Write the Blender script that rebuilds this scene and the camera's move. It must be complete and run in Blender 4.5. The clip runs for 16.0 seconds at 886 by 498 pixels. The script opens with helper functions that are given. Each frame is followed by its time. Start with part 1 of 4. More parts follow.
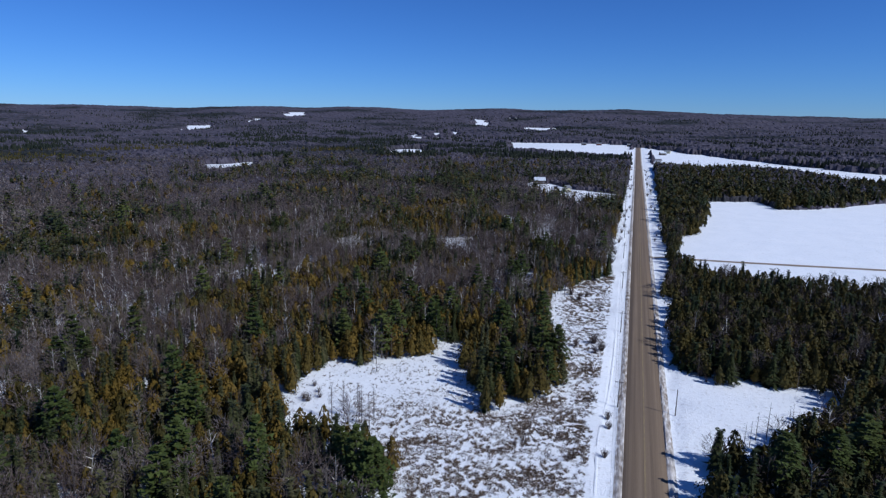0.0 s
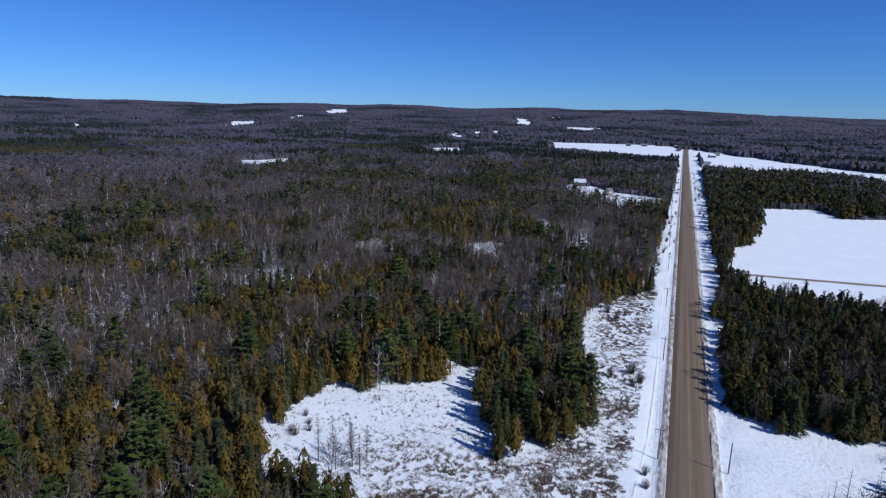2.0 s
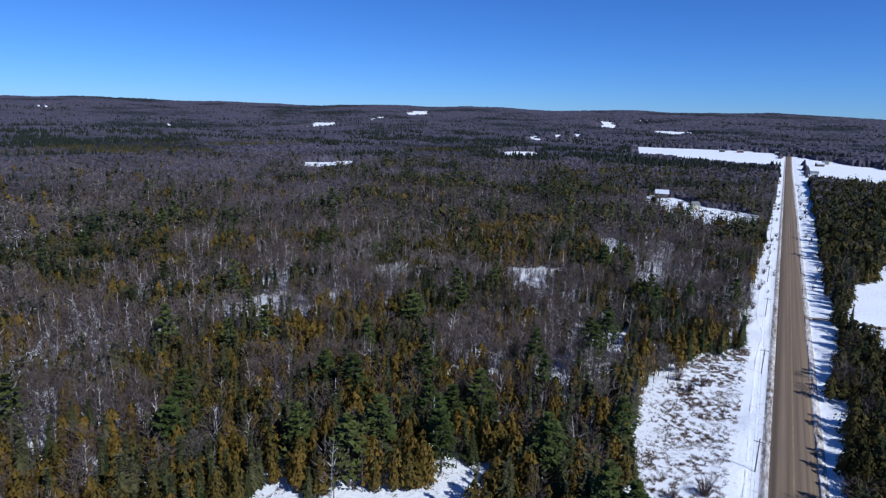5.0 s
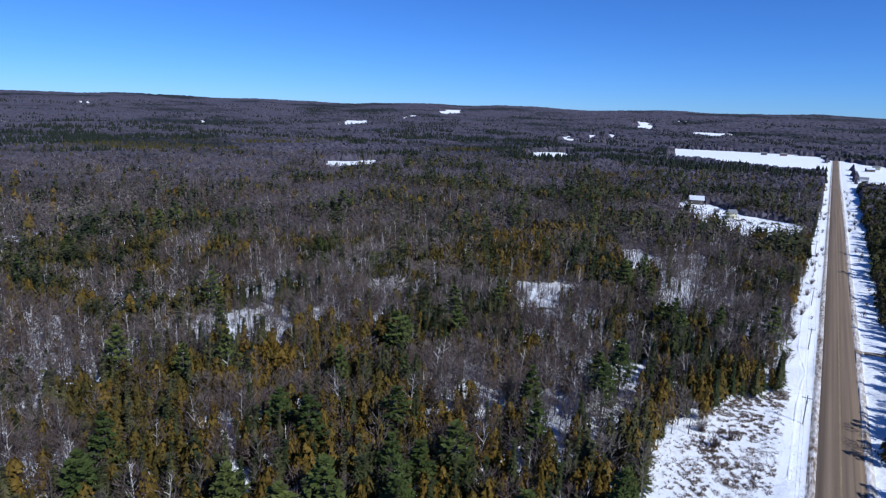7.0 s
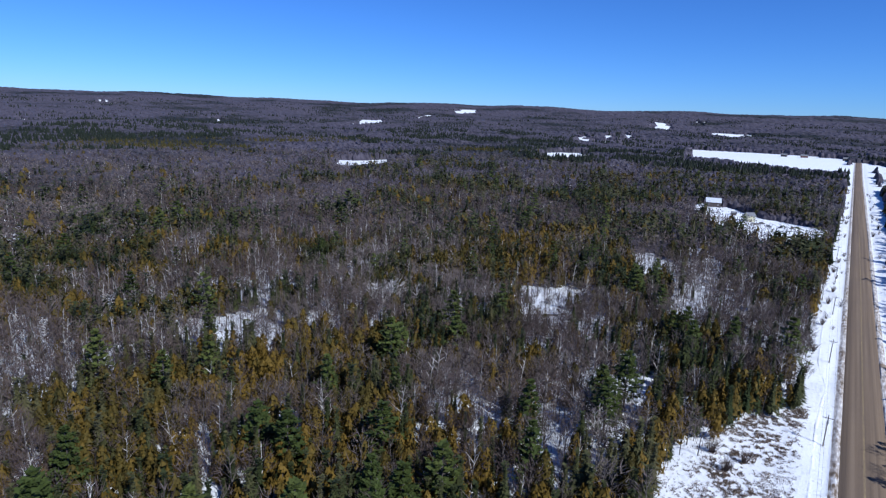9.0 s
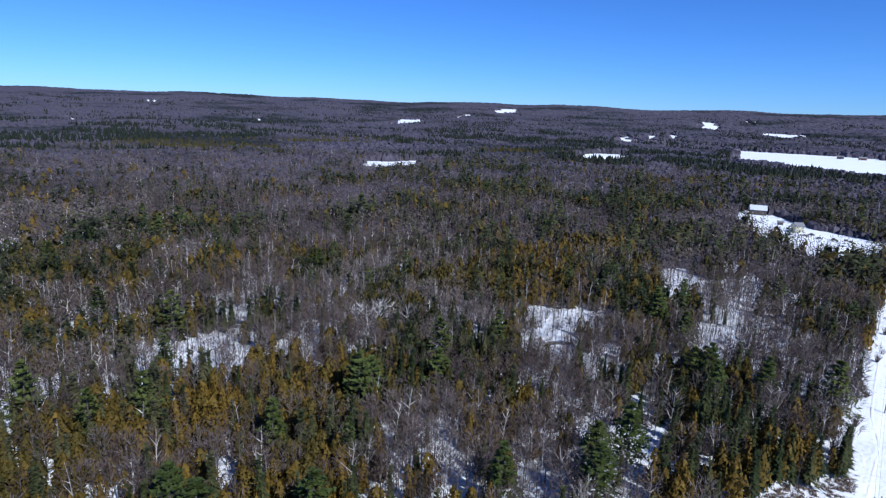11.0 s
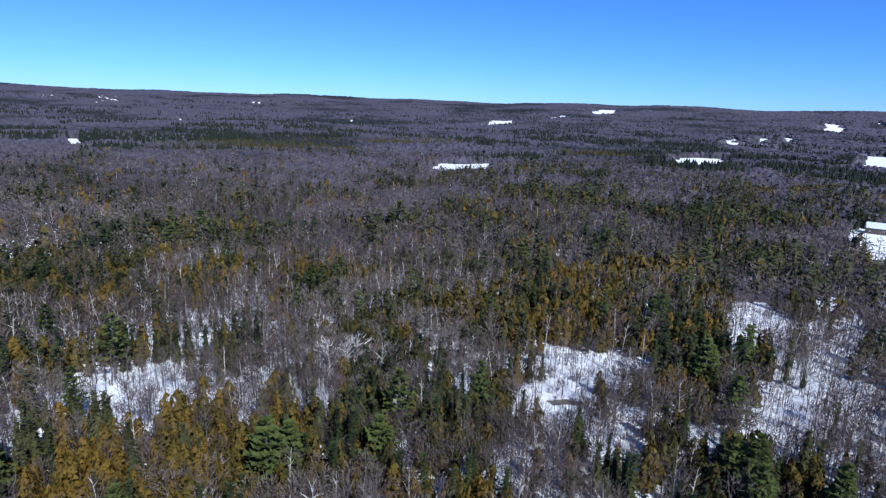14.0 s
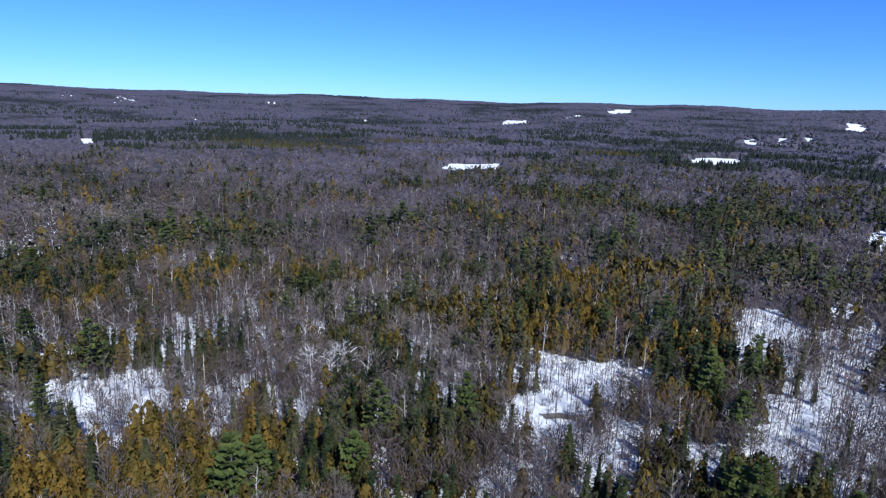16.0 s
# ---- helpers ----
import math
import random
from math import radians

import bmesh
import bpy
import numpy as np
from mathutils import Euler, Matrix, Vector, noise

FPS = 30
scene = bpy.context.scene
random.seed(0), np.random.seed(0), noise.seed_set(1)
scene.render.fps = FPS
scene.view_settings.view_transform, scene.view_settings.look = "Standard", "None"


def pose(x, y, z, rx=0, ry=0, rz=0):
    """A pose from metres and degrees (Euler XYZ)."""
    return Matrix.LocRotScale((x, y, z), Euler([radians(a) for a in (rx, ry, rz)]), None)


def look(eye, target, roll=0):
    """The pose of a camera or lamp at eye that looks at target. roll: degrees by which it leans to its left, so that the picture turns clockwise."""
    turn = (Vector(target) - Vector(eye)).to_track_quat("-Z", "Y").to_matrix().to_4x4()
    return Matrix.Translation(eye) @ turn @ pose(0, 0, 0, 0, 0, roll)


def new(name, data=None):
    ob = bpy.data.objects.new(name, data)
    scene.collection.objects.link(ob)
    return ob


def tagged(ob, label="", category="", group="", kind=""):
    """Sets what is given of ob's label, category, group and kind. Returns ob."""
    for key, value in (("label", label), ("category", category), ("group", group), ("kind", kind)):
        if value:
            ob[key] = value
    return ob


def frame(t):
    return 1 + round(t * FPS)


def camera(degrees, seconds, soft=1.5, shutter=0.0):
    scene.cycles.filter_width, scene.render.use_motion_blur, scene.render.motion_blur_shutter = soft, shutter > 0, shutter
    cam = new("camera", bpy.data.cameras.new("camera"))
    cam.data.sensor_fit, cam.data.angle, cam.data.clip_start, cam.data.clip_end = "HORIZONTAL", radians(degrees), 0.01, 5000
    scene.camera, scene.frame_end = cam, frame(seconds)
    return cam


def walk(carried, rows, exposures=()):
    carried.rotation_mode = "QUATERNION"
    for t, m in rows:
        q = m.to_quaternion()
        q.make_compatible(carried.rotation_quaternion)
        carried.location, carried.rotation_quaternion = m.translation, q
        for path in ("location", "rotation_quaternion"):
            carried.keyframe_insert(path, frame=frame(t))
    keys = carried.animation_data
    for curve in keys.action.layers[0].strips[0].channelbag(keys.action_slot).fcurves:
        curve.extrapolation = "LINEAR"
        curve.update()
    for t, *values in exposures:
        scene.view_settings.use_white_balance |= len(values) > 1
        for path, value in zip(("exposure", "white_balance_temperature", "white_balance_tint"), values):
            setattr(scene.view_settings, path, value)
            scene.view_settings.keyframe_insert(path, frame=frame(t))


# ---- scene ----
cam = camera(72.7, 16.0, soft=1.3)


PATH = [
    (0, (-7.801, 5.558, 77.194), (-8.383, 7.422, 76.761), 0.8),
    (0.5, (-7.626, 8.428, 76.936), (-8.209, 10.291, 76.504), 0.8),
    (1, (-7.749, 12.23, 76.528), (-8.332, 14.094, 76.095), 0.9),
    (1.5, (-8.409, 21.096, 76.407), (-9.032, 22.946, 75.972), 1.1),
    (2, (-8.843, 30.538, 76.107), (-9.548, 32.358, 75.667), 1.4),
    (2.5, (-9.49, 39.675, 76.101), (-10.261, 41.467, 75.66), 1.6),
    (3, (-9.829, 48.943, 76.135), (-10.66, 50.707, 75.692), 1.7),
    (3.5, (-10.224, 57.869, 76.318), (-11.091, 59.616, 75.872), 1.8),
    (4, (-10.954, 67.075, 76.123), (-11.852, 68.806, 75.679), 1.9),
    (4.2, (-11.138, 70.989, 75.951), (-12.046, 72.715, 75.508), 1.9),
    (6.3, (-12.4, 109.158, 76.817), (-13.41, 110.827, 76.374), 1.8),
    (6.5, (-12.836, 111.903, 76.896), (-13.858, 113.564, 76.451), 2.0),
    (7, (-13.008, 114.522, 76.86), (-14.043, 116.174, 76.413), 2.1),
    (7.5, (-13.241, 117.191, 76.657), (-14.287, 118.836, 76.209), 2.1),
    (8, (-13.415, 119.849, 76.393), (-14.47, 121.488, 75.945), 2.2),
    (8.5, (-13.482, 122.311, 76.276), (-14.548, 123.943, 75.828), 2.2),
    (9, (-13.642, 125.051, 76.178), (-14.718, 126.676, 75.729), 2.3),
    (9.2, (-13.608, 127.588, 76.062), (-14.692, 129.209, 75.616), 2.2),
    (11.3, (-14.546, 159.412, 77.838), (-15.754, 160.939, 77.38), 2.3),
    (11.5, (-14.671, 162.839, 77.817), (-15.896, 164.352, 77.359), 2.3),
    (12, (-15.102, 171.72, 77.859), (-16.379, 173.189, 77.398), 2.3),
    (12.5, (-15.01, 180.479, 77.804), (-16.327, 181.911, 77.341), 2.3),
    (13, (-15.157, 189.136, 77.863), (-16.509, 190.534, 77.398), 2.2),
    (13.5, (-15.528, 197.896, 77.847), (-16.917, 199.258, 77.383), 2.2),
    (14, (-15.807, 205.532, 77.711), (-17.223, 206.866, 77.247), 2.1),
    (14.5, (-16.124, 208.225, 77.551), (-17.548, 209.551, 77.085), 2.1),
    (15, (-16.351, 210.896, 77.462), (-17.784, 212.212, 76.997), 2.1),
    (15.5, (-16.596, 213.466, 77.369), (-18.037, 214.773, 76.904), 2.1),
    (16, (-16.825, 216.184, 77.342), (-18.275, 217.481, 76.876), 2.0),
]
walk(cam, [(t, look(eye, target, roll)) for t, eye, target, roll in PATH],
     [(0.0, -0.34, 5600.0, 10.0), (3.5, -0.23, 5600.0, 10.0), (7.0, 0.04, 5600.0, 10.0), (9.0, 0.1, 5600.0, 10.0), (12.5, 0.30, 5600.0, 10.0), (16.0, 0.42, 5600.0, 10.0)])


# ---------------------------------------------------------------- light
SUN_DIR = Vector((0.70, -0.19, 0.66)).normalized()
world = bpy.data.worlds.new("world")
scene.world = world
world.use_nodes = True
wn = world.node_tree
sky = wn.nodes.new("ShaderNodeTexSky")
sky.sky_type, sky.sun_disc = "NISHITA", False
sky.sun_elevation = math.asin(SUN_DIR.z)
sky.sun_rotation = math.atan2(SUN_DIR.x, SUN_DIR.y)
sky.altitude, sky.air_density, sky.dust_density, sky.ozone_density = 1500, 0.95, 0.0, 6.0
tone = wn.nodes.new("ShaderNodeMix")
tone.data_type, tone.blend_type = "RGBA", "MULTIPLY"
tone.inputs[0].default_value = 1.0
tone.inputs[7].default_value = (0.56, 0.85, 1.31, 1)
wn.links.new(sky.outputs[0], tone.inputs[6])
wn.links.new(tone.outputs[2], wn.nodes["Background"].inputs[0])
wn.nodes["Background"].inputs[1].default_value = 0.082
sun = new("sun", bpy.data.lights.new("sun", "SUN"))
sun.data.energy, sun.data.angle, sun.data.color = 4.6, radians(0.55), (1.0, 0.97, 0.92)
sun.matrix_world = look(SUN_DIR * 100, (0, 0, 0))


# ---------------------------------------------------------------- materials
def material(name, rough=0.8, spec=0.2):
    m = bpy.data.materials.new(name)
    m.use_nodes = True
    b = m.node_tree.nodes["Principled BSDF"]
    b.inputs["Roughness"].default_value = rough
    b.inputs["Specular IOR Level"].default_value = spec
    return m, m.node_tree.nodes, m.node_tree.links, b


def coords(nodes, links, scale=(1, 1, 1)):
    g = nodes.new("ShaderNodeNewGeometry")
    mp = nodes.new("ShaderNodeMapping")
    mp.inputs["Scale"].default_value = scale
    links.new(g.outputs["Position"], mp.inputs["Vector"])
    return mp.outputs[0]


def fuzz(nodes, links, size, detail=4.0, stretch=(1, 1, 1), rough=0.55):
    n = nodes.new("ShaderNodeTexNoise")
    n.inputs["Scale"].default_value = 1.0 / size
    n.inputs["Detail"].default_value = detail
    n.inputs["Roughness"].default_value = rough
    links.new(coords(nodes, links, stretch), n.inputs["Vector"])
    return n.outputs["Fac"]


def ramp(nodes, links, value, stops):
    r = nodes.new("ShaderNodeValToRGB")
    while len(r.color_ramp.elements) < len(stops):
        r.color_ramp.elements.new(0.5)
    for e, (p, c) in zip(r.color_ramp.elements, stops):
        e.position, e.color = p, (*c, 1)
    links.new(value, r.inputs[0])
    return r.outputs[0]


def blend(nodes, links, fac, a, b, mode="MIX"):
    m = nodes.new("ShaderNodeMix")
    m.data_type, m.blend_type = "RGBA", mode
    for sock, v in ((m.inputs[0], fac), (m.inputs[6], a), (m.inputs[7], b)):
        if hasattr(v, "links"):
            links.new(v, sock)
        else:
            sock.default_value = v if isinstance(v, float) else (*v, 1)
    return m.outputs[2]


def bump(nodes, links, height, bsdf, strength, distance):
    b = nodes.new("ShaderNodeBump")
    b.inputs["Strength"].default_value, b.inputs["Distance"].default_value = strength, distance
    links.new(height, b.inputs["Height"])
    links.new(b.outputs[0], bsdf.inputs["Normal"])


def snow_material():
    m, n, l, b = material("snow", 0.65, 0.25)
    big = fuzz(n, l, 14, 5)
    fine = fuzz(n, l, 1.3, 8, (1, 1, 1), 0.7)
    clean = ramp(n, l, big, [(0.3, (0.82, 0.83, 0.84)), (0.7, (0.89, 0.89, 0.89))])
    litter = ramp(n, l, fine, [(0.55, (0, 0, 0)), (0.70, (0.6, 0.6, 0.6))])
    l.new(blend(n, l, litter, clean, (0.34, 0.30, 0.25)), b.inputs["Base Color"])
    bump(n, l, fine, b, 0.8, 0.5)
    return m


def bank_material():
    m, n, l, b = material("dirty_snow", 0.7)
    v = fuzz(n, l, 0.7, 6, (1, 0.25, 1))
    w = fuzz(n, l, 7, 4, (1, 0.3, 1))
    c = ramp(n, l, v, [(0.40, (0.16, 0.115, 0.075)), (0.54, (0.46, 0.40, 0.34)), (0.68, (0.78, 0.77, 0.76))])
    l.new(blend(n, l, ramp(n, l, w, [(0.40, (0, 0, 0)), (0.75, (0.8, 0.8, 0.8))]), c, (0.70, 0.67, 0.64)), b.inputs["Base Color"])
    bump(n, l, v, b, 0.7, 0.3)
    return m


def road_material():
    m, n, l, b = material("sanded_asphalt", 0.8, 0.25)
    streak = fuzz(n, l, 0.95, 2, (1, 0.006, 1))
    grain = fuzz(n, l, 0.25, 6)
    patch = fuzz(n, l, 9, 4, (1, 0.35, 1))
    c = ramp(n, l, streak, [(0.33, (0.105, 0.074, 0.047)), (0.5, (0.185, 0.130, 0.080)), (0.66, (0.26, 0.190, 0.122))])
    c = blend(n, l, ramp(n, l, patch, [(0.35, (0, 0, 0)), (0.75, (0.55, 0.55, 0.55))]), c, (0.15, 0.108, 0.075))
    c = blend(n, l, 0.35, c, ramp(n, l, grain, [(0.3, (0.09, 0.065, 0.045)), (0.7, (0.27, 0.2, 0.14))]))
    l.new(c, b.inputs["Base Color"])
    bump(n, l, grain, b, 0.3, 0.02)
    return m


def plain(name, dark, light, size=0.6, rough=0.8, stretch=(1, 1, 1), metal=0.0):
    m, n, l, b = material(name, rough)
    v = fuzz(n, l, size, 5, stretch)
    l.new(ramp(n, l, v, [(0.3, dark), (0.7, light)]), b.inputs["Base Color"])
    b.inputs["Metallic"].default_value = metal
    bump(n, l, v, b, 0.3, size * 0.05)
    return m


def foliage(name, dark, mid, light, size=1.1):
    """Needles or twigs: tint differs from tree to tree, grain within the tree."""
    m, n, l, b = material(name, 0.75, 0.15)
    a = n.new("ShaderNodeAttribute")
    a.attribute_name = "tint"
    tree = ramp(n, l, a.outputs["Fac"], [(0.05, dark), (0.5, mid), (0.95, light)])
    grain = ramp(n, l, fuzz(n, l, size, 3), [(0.3, (0.78, 0.78, 0.78)), (0.7, (1.16, 1.15, 1.12))])
    l.new(blend(n, l, 1.0, tree, grain, "MULTIPLY"), b.inputs["Base Color"])
    return m


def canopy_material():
    """Distant woods: bare hardwoods, purple-grey from twigs and painted haze, with stands of dark conifers."""
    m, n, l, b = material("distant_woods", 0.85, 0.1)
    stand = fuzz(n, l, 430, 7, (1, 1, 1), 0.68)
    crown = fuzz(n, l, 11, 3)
    # extra blue in the hardwood tones imitates haze over the distance
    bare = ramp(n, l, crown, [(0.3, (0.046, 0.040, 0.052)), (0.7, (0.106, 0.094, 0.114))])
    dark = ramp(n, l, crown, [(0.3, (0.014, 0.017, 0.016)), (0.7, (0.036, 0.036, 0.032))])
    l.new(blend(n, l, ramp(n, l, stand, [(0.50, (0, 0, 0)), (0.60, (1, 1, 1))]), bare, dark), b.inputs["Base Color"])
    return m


SNOW, BANK, ROAD = snow_material(), bank_material(), road_material()
CANOPY = canopy_material()
BARK = plain("bark", (0.065, 0.054, 0.048), (0.145, 0.124, 0.112), 0.25, 0.9, (1, 1, 0.3))
PALE = plain("pale_bark", (0.34, 0.31, 0.28), (0.62, 0.59, 0.55), 0.35, 0.85, (1, 1, 0.5))
CEDAR = foliage("cedar_needles", (0.035, 0.034, 0.010), (0.077, 0.057, 0.012), (0.128, 0.080, 0.013))
SPRUCE = foliage("spruce_needles", (0.022, 0.031, 0.010), (0.046, 0.052, 0.018), (0.092, 0.084, 0.038))
PINE = foliage("pine_needles", (0.034, 0.048, 0.011), (0.052, 0.068, 0.016), (0.078, 0.090, 0.022))
TWIG = foliage("bare_twigs", (0.056, 0.040, 0.036), (0.102, 0.075, 0.068), (0.186, 0.154, 0.143))
FIR = foliage("distant_needles", (0.011, 0.016, 0.010), (0.020, 0.025, 0.016), (0.036, 0.038, 0.024))
STRAW = foliage("dry_marsh_grass", (0.10, 0.068, 0.048), (0.175, 0.128, 0.095), (0.27, 0.21, 0.16))
WOOD = plain("weathered_wood", (0.09, 0.075, 0.062), (0.2, 0.17, 0.145), 0.3, 0.85, (1, 1, 0.15))
STEEL = plain("grey_steel", (0.2, 0.2, 0.21), (0.34, 0.34, 0.35), 0.4, 0.5, (1, 1, 1), 0.6)
CABLE = plain("cable", (0.05, 0.05, 0.055), (0.09, 0.09, 0.095), 0.5, 0.6)
CERAMIC = plain("ceramic", (0.30, 0.28, 0.27), (0.42, 0.40, 0.38), 0.1, 0.3)
BOARD = plain("dark_boards", (0.055, 0.045, 0.04), (0.12, 0.10, 0.09), 0.5, 0.85, (1, 1, 0.1))
REDBOARD = plain("weathered_red_boards", (0.10, 0.045, 0.035), (0.17, 0.08, 0.06), 0.5, 0.85, (1, 1, 0.1))
CREAM = plain("cream_siding", (0.50, 0.47, 0.30), (0.60, 0.57, 0.40), 0.6, 0.7, (0.2, 0.2, 2))
TIN = plain("white_metal_roof", (0.52, 0.55, 0.58), (0.68, 0.70, 0.72), 1.5, 0.45, (1, 1, 1), 0.1)
SHINGLE = plain("grey_shingles", (0.13, 0.13, 0.14), (0.24, 0.24, 0.25), 0.6, 0.85)
PANE = plain("window_glass", (0.02, 0.025, 0.03), (0.04, 0.05, 0.06), 0.5, 0.12)
WHITE = plain("white_paint", (0.66, 0.66, 0.66), (0.78, 0.78, 0.78), 0.8, 0.6)
WATER = plain("dark_meltwater", (0.10, 0.085, 0.06), (0.17, 0.15, 0.12), 2.0, 0.15)


# ---------------------------------------------------------------- the lie of the land
def rise(x, y):
    """Height of the ground: level round the road, climbing to a long ridge far off."""
    x, y = np.asarray(x, float), np.asarray(y, float)
    far = np.hypot(x + 10, y - 150)
    s = np.clip((far - 1800) / 2900, 0, 1)
    s = s * s * (3 - 2 * s)
    az = np.arctan2(-(x + 10), y - 150)
    crest = 112 + 9 * np.sin(5 * az + 0.6) + 5 * np.sin(13 * az + 1.0) + 3 * np.sin(31 * az) + 1.5 * np.sin(67 * az)
    crest = crest - 24 * np.clip((az - 0.9) / 0.45, 0, 1) - 18 * np.clip((-az - 0.08) / 0.25, 0, 1)
    roll = 7 * np.sin(x / 170 + 1.3) * np.sin(y / 230 + 0.4) * np.clip((far - 800) / 900, 0, 1)
    return crest * s ** 1.3 + roll


def verge(x):
    """Cross-section of the road's bed, snow banks and ditches."""
    return np.interp(np.abs(x), (0, 4.6, 4.95, 5.6, 6.6, 8.0, 10.5), (-0.4, -0.4, 0.12, 0.22, -0.25, -0.3, 0.0))


def inside(poly, x, y):
    x, y = np.asarray(x, float), np.asarray(y, float)
    hit = np.zeros(x.shape, bool)
    for (ax, ay), (bx, by) in zip(poly, poly[1:] + poly[:1]):
        if ay != by:
            hit ^= ((ay > y) != (by > y)) & (x < (bx - ax) * (y - ay) / (by - ay) + ax)
    return hit


MEADOW = [(-4, 40), (-4, 312), (-13, 310), (-25, 294), (-34, 272), (-39, 246), (-38, 229), (-30, 214), (-24, 176), (-31, 159), (-39, 151), (-47, 162),
          (-60, 198), (-70, 184), (-77, 171), (-93, 169), (-97, 150), (-94, 134), (-86, 129), (-72, 122), (-52, 112), (-40, 40)]
CORRIDOR = [(-4, 300), (-15, 300), (-16, 332), (-15, 460), (-13, 740), (-13, 1620), (22, 1620), (22, 900), (20, 750), (17, 470), (14, 320), (9, 277),
            (16, 274), (13, 262), (9.5, 250), (9, 225), (10, 195), (9, 40), (-4, 40)]
EAST_MEADOW = [(5, 197), (10, 196), (19, 189), (41, 193), (52, 189), (46, 174), (27, 154), (19, 145), (11, 128), (9, 40), (5, 40)]
EAST_FIELD = [(18, 358), (23, 410), (30, 436), (40, 453), (51, 527), (60, 629), (108, 645), (118, 598), (147, 608), (231, 690), (330, 700), (330, 372),
              (330, 345), (130, 318), (60, 312), (24, 325), (20, 345)]
YARD = [(-100, 625), (-78, 592), (-60, 560), (-37, 556), (-22, 600), (-15, 640), (-27, 656), (-75, 678), (-92, 708), (-122, 722), (-122, 670)]
YARD_CORE = [(-104, 662), (-84, 636), (-58, 606), (-40, 604), (-22, 625), (-18, 648), (-30, 655), (-62, 668), (-95, 716), (-126, 738), (-126, 700)]
OPEN = [MEADOW, CORRIDOR, EAST_MEADOW, EAST_FIELD, YARD_CORE]
FIELDS = [
    [(-545, 668), (-512, 694), (-518, 740), (-585, 858), (-619, 763)],
    [(-1665, 1933), (-1625, 2080), (-1841, 2366), (-1889, 2246)],
    [(-1746, 2432), (-1740, 2533), (-1941, 2880), (-1932, 2739)],
    [(-1874, 2984), (-1815, 3093), (-2016, 3469), (-2066, 3363)],
    [(-1589, 1240), (-1626, 1292), (-2053, 1609), (-1997, 1546)],
    [(-443, 1018), (-417, 1042), (-382, 1086), (-473, 1370), (-528, 1292)],
]
FIELDS += [
    [(-689, 1800), (-679, 1934), (-843, 2327), (-854, 2243)],
    [(-665, 1978), (-575, 1817), (-793, 2474), (-822, 2427)],
    [(-521, 1687), (-534, 1785), (-647, 2116), (-633, 2223), (-812, 2702), (-807, 2611)],
    [(-782, 2926), (-707, 2919), (-783, 3330), (-913, 3443)],
    [(-510, 2699), (-365, 2614), (-356, 2712), (-388, 3047), (-535, 3065)],
    [(-674, 3318), (-652, 3337), (-708, 3641), (-737, 3616)],
    [(-286, 1364), (-238, 1344), (-109, 1262), (-4, 1240), (-4, 1654), (-87, 1800), (-277, 1928), (-398, 1914)],
]
FIELDS += [
    [(20, 1030), (34, 1050), (95, 1000), (147, 1055), (199, 1000), (220, 950), (262, 875), (310, 845), (420, 790), (420, 960), (347, 1052), (296, 1131), (235, 1243), (175, 1359), (86, 1498), (20, 1600)],
    [(-3254, 736), (-3397, 863), (-3713, 938), (-3581, 802)],
    [(-3077, 921), (-3108, 1070), (-3544, 1165), (-3555, 1073)],
    [(-2913, 1577), (-2875, 1663), (-3145, 1817), (-3149, 1704)],
    [(-1909, 662), (-1916, 689), (-2300, 782), (-2298, 761)],
    [(-1841, 838), (-1851, 887), (-2196, 1009), (-2194, 977)],
    [(-980, 391), (-975, 414), (-1184, 458), (-1188, 438)],
]
GLADES = [
    YARD,
    [(-188, 230), (-193, 234), (-196, 246), (-190, 263), (-188, 268), (-169, 263), (-159, 258), (-156, 247), (-158, 240), (-164, 234)],
    [(-130, 345), (-117, 331), (-103, 320), (-93, 317), (-86, 319), (-86, 325), (-99, 348), (-96, 364), (-102, 376), (-112, 367), (-121, 362), (-131, 364), (-127, 353)],
    [(-66, 327), (-72, 340), (-71, 346), (-64, 342), (-61, 334)],
    [(-89, 398), (-97, 426), (-108, 467), (-101, 476), (-84, 462), (-73, 430), (-82, 411)],
    [(-63, 361), (-71, 387), (-67, 391), (-56, 382), (-53, 364), (-59, 358)],
    [(-53, 267), (-42, 259), (-48, 292), (-60, 315), (-66, 312)],
    [(-126, 85), (-117, 87), (-121, 92), (-129, 88)],
]
THICKETS = [
    [(-92, 342), (-84, 342), (-76, 334), (-68, 322), (-73, 312), (-80, 317)],
    [(-214, 277), (-212, 281), (-189, 273), (-191, 269)],
    [(-166, 266), (-166, 272), (-179, 285), (-172, 283), (-155, 271), (-158, 265)],
    [(-78, 451), (-90, 512), (-80, 514), (-61, 474), (-51, 427), (-57, 413), (-68, 418)],
    [(-57, 397), (-55, 416), (-49, 418), (-38, 370), (-44, 363), (-52, 371)],
    [(-142, 320), (-140, 324), (-128, 316), (-131, 312)],
    [(-213, 476), (-212, 489), (-196, 468), (-201, 461)],
    [(-129, 223), (-123, 223), (-108, 212), (-115, 210)],
    [(-92, 257), (-87, 262), (-79, 253), (-83, 249)],
    [(-68, 258), (-64, 261), (-52, 230), (-57, 230)],
    [(-48, 450), (-41, 457), (-36, 429), (-44, 422)],
    [(-73, 390), (-61, 351), (-49, 351), (-41, 365), (-48, 397)],
]


def within_any(polys, x, y):
    hit = np.zeros(np.shape(x), bool)
    for p in polys:
        hit |= inside(p, x, y)
    return hit


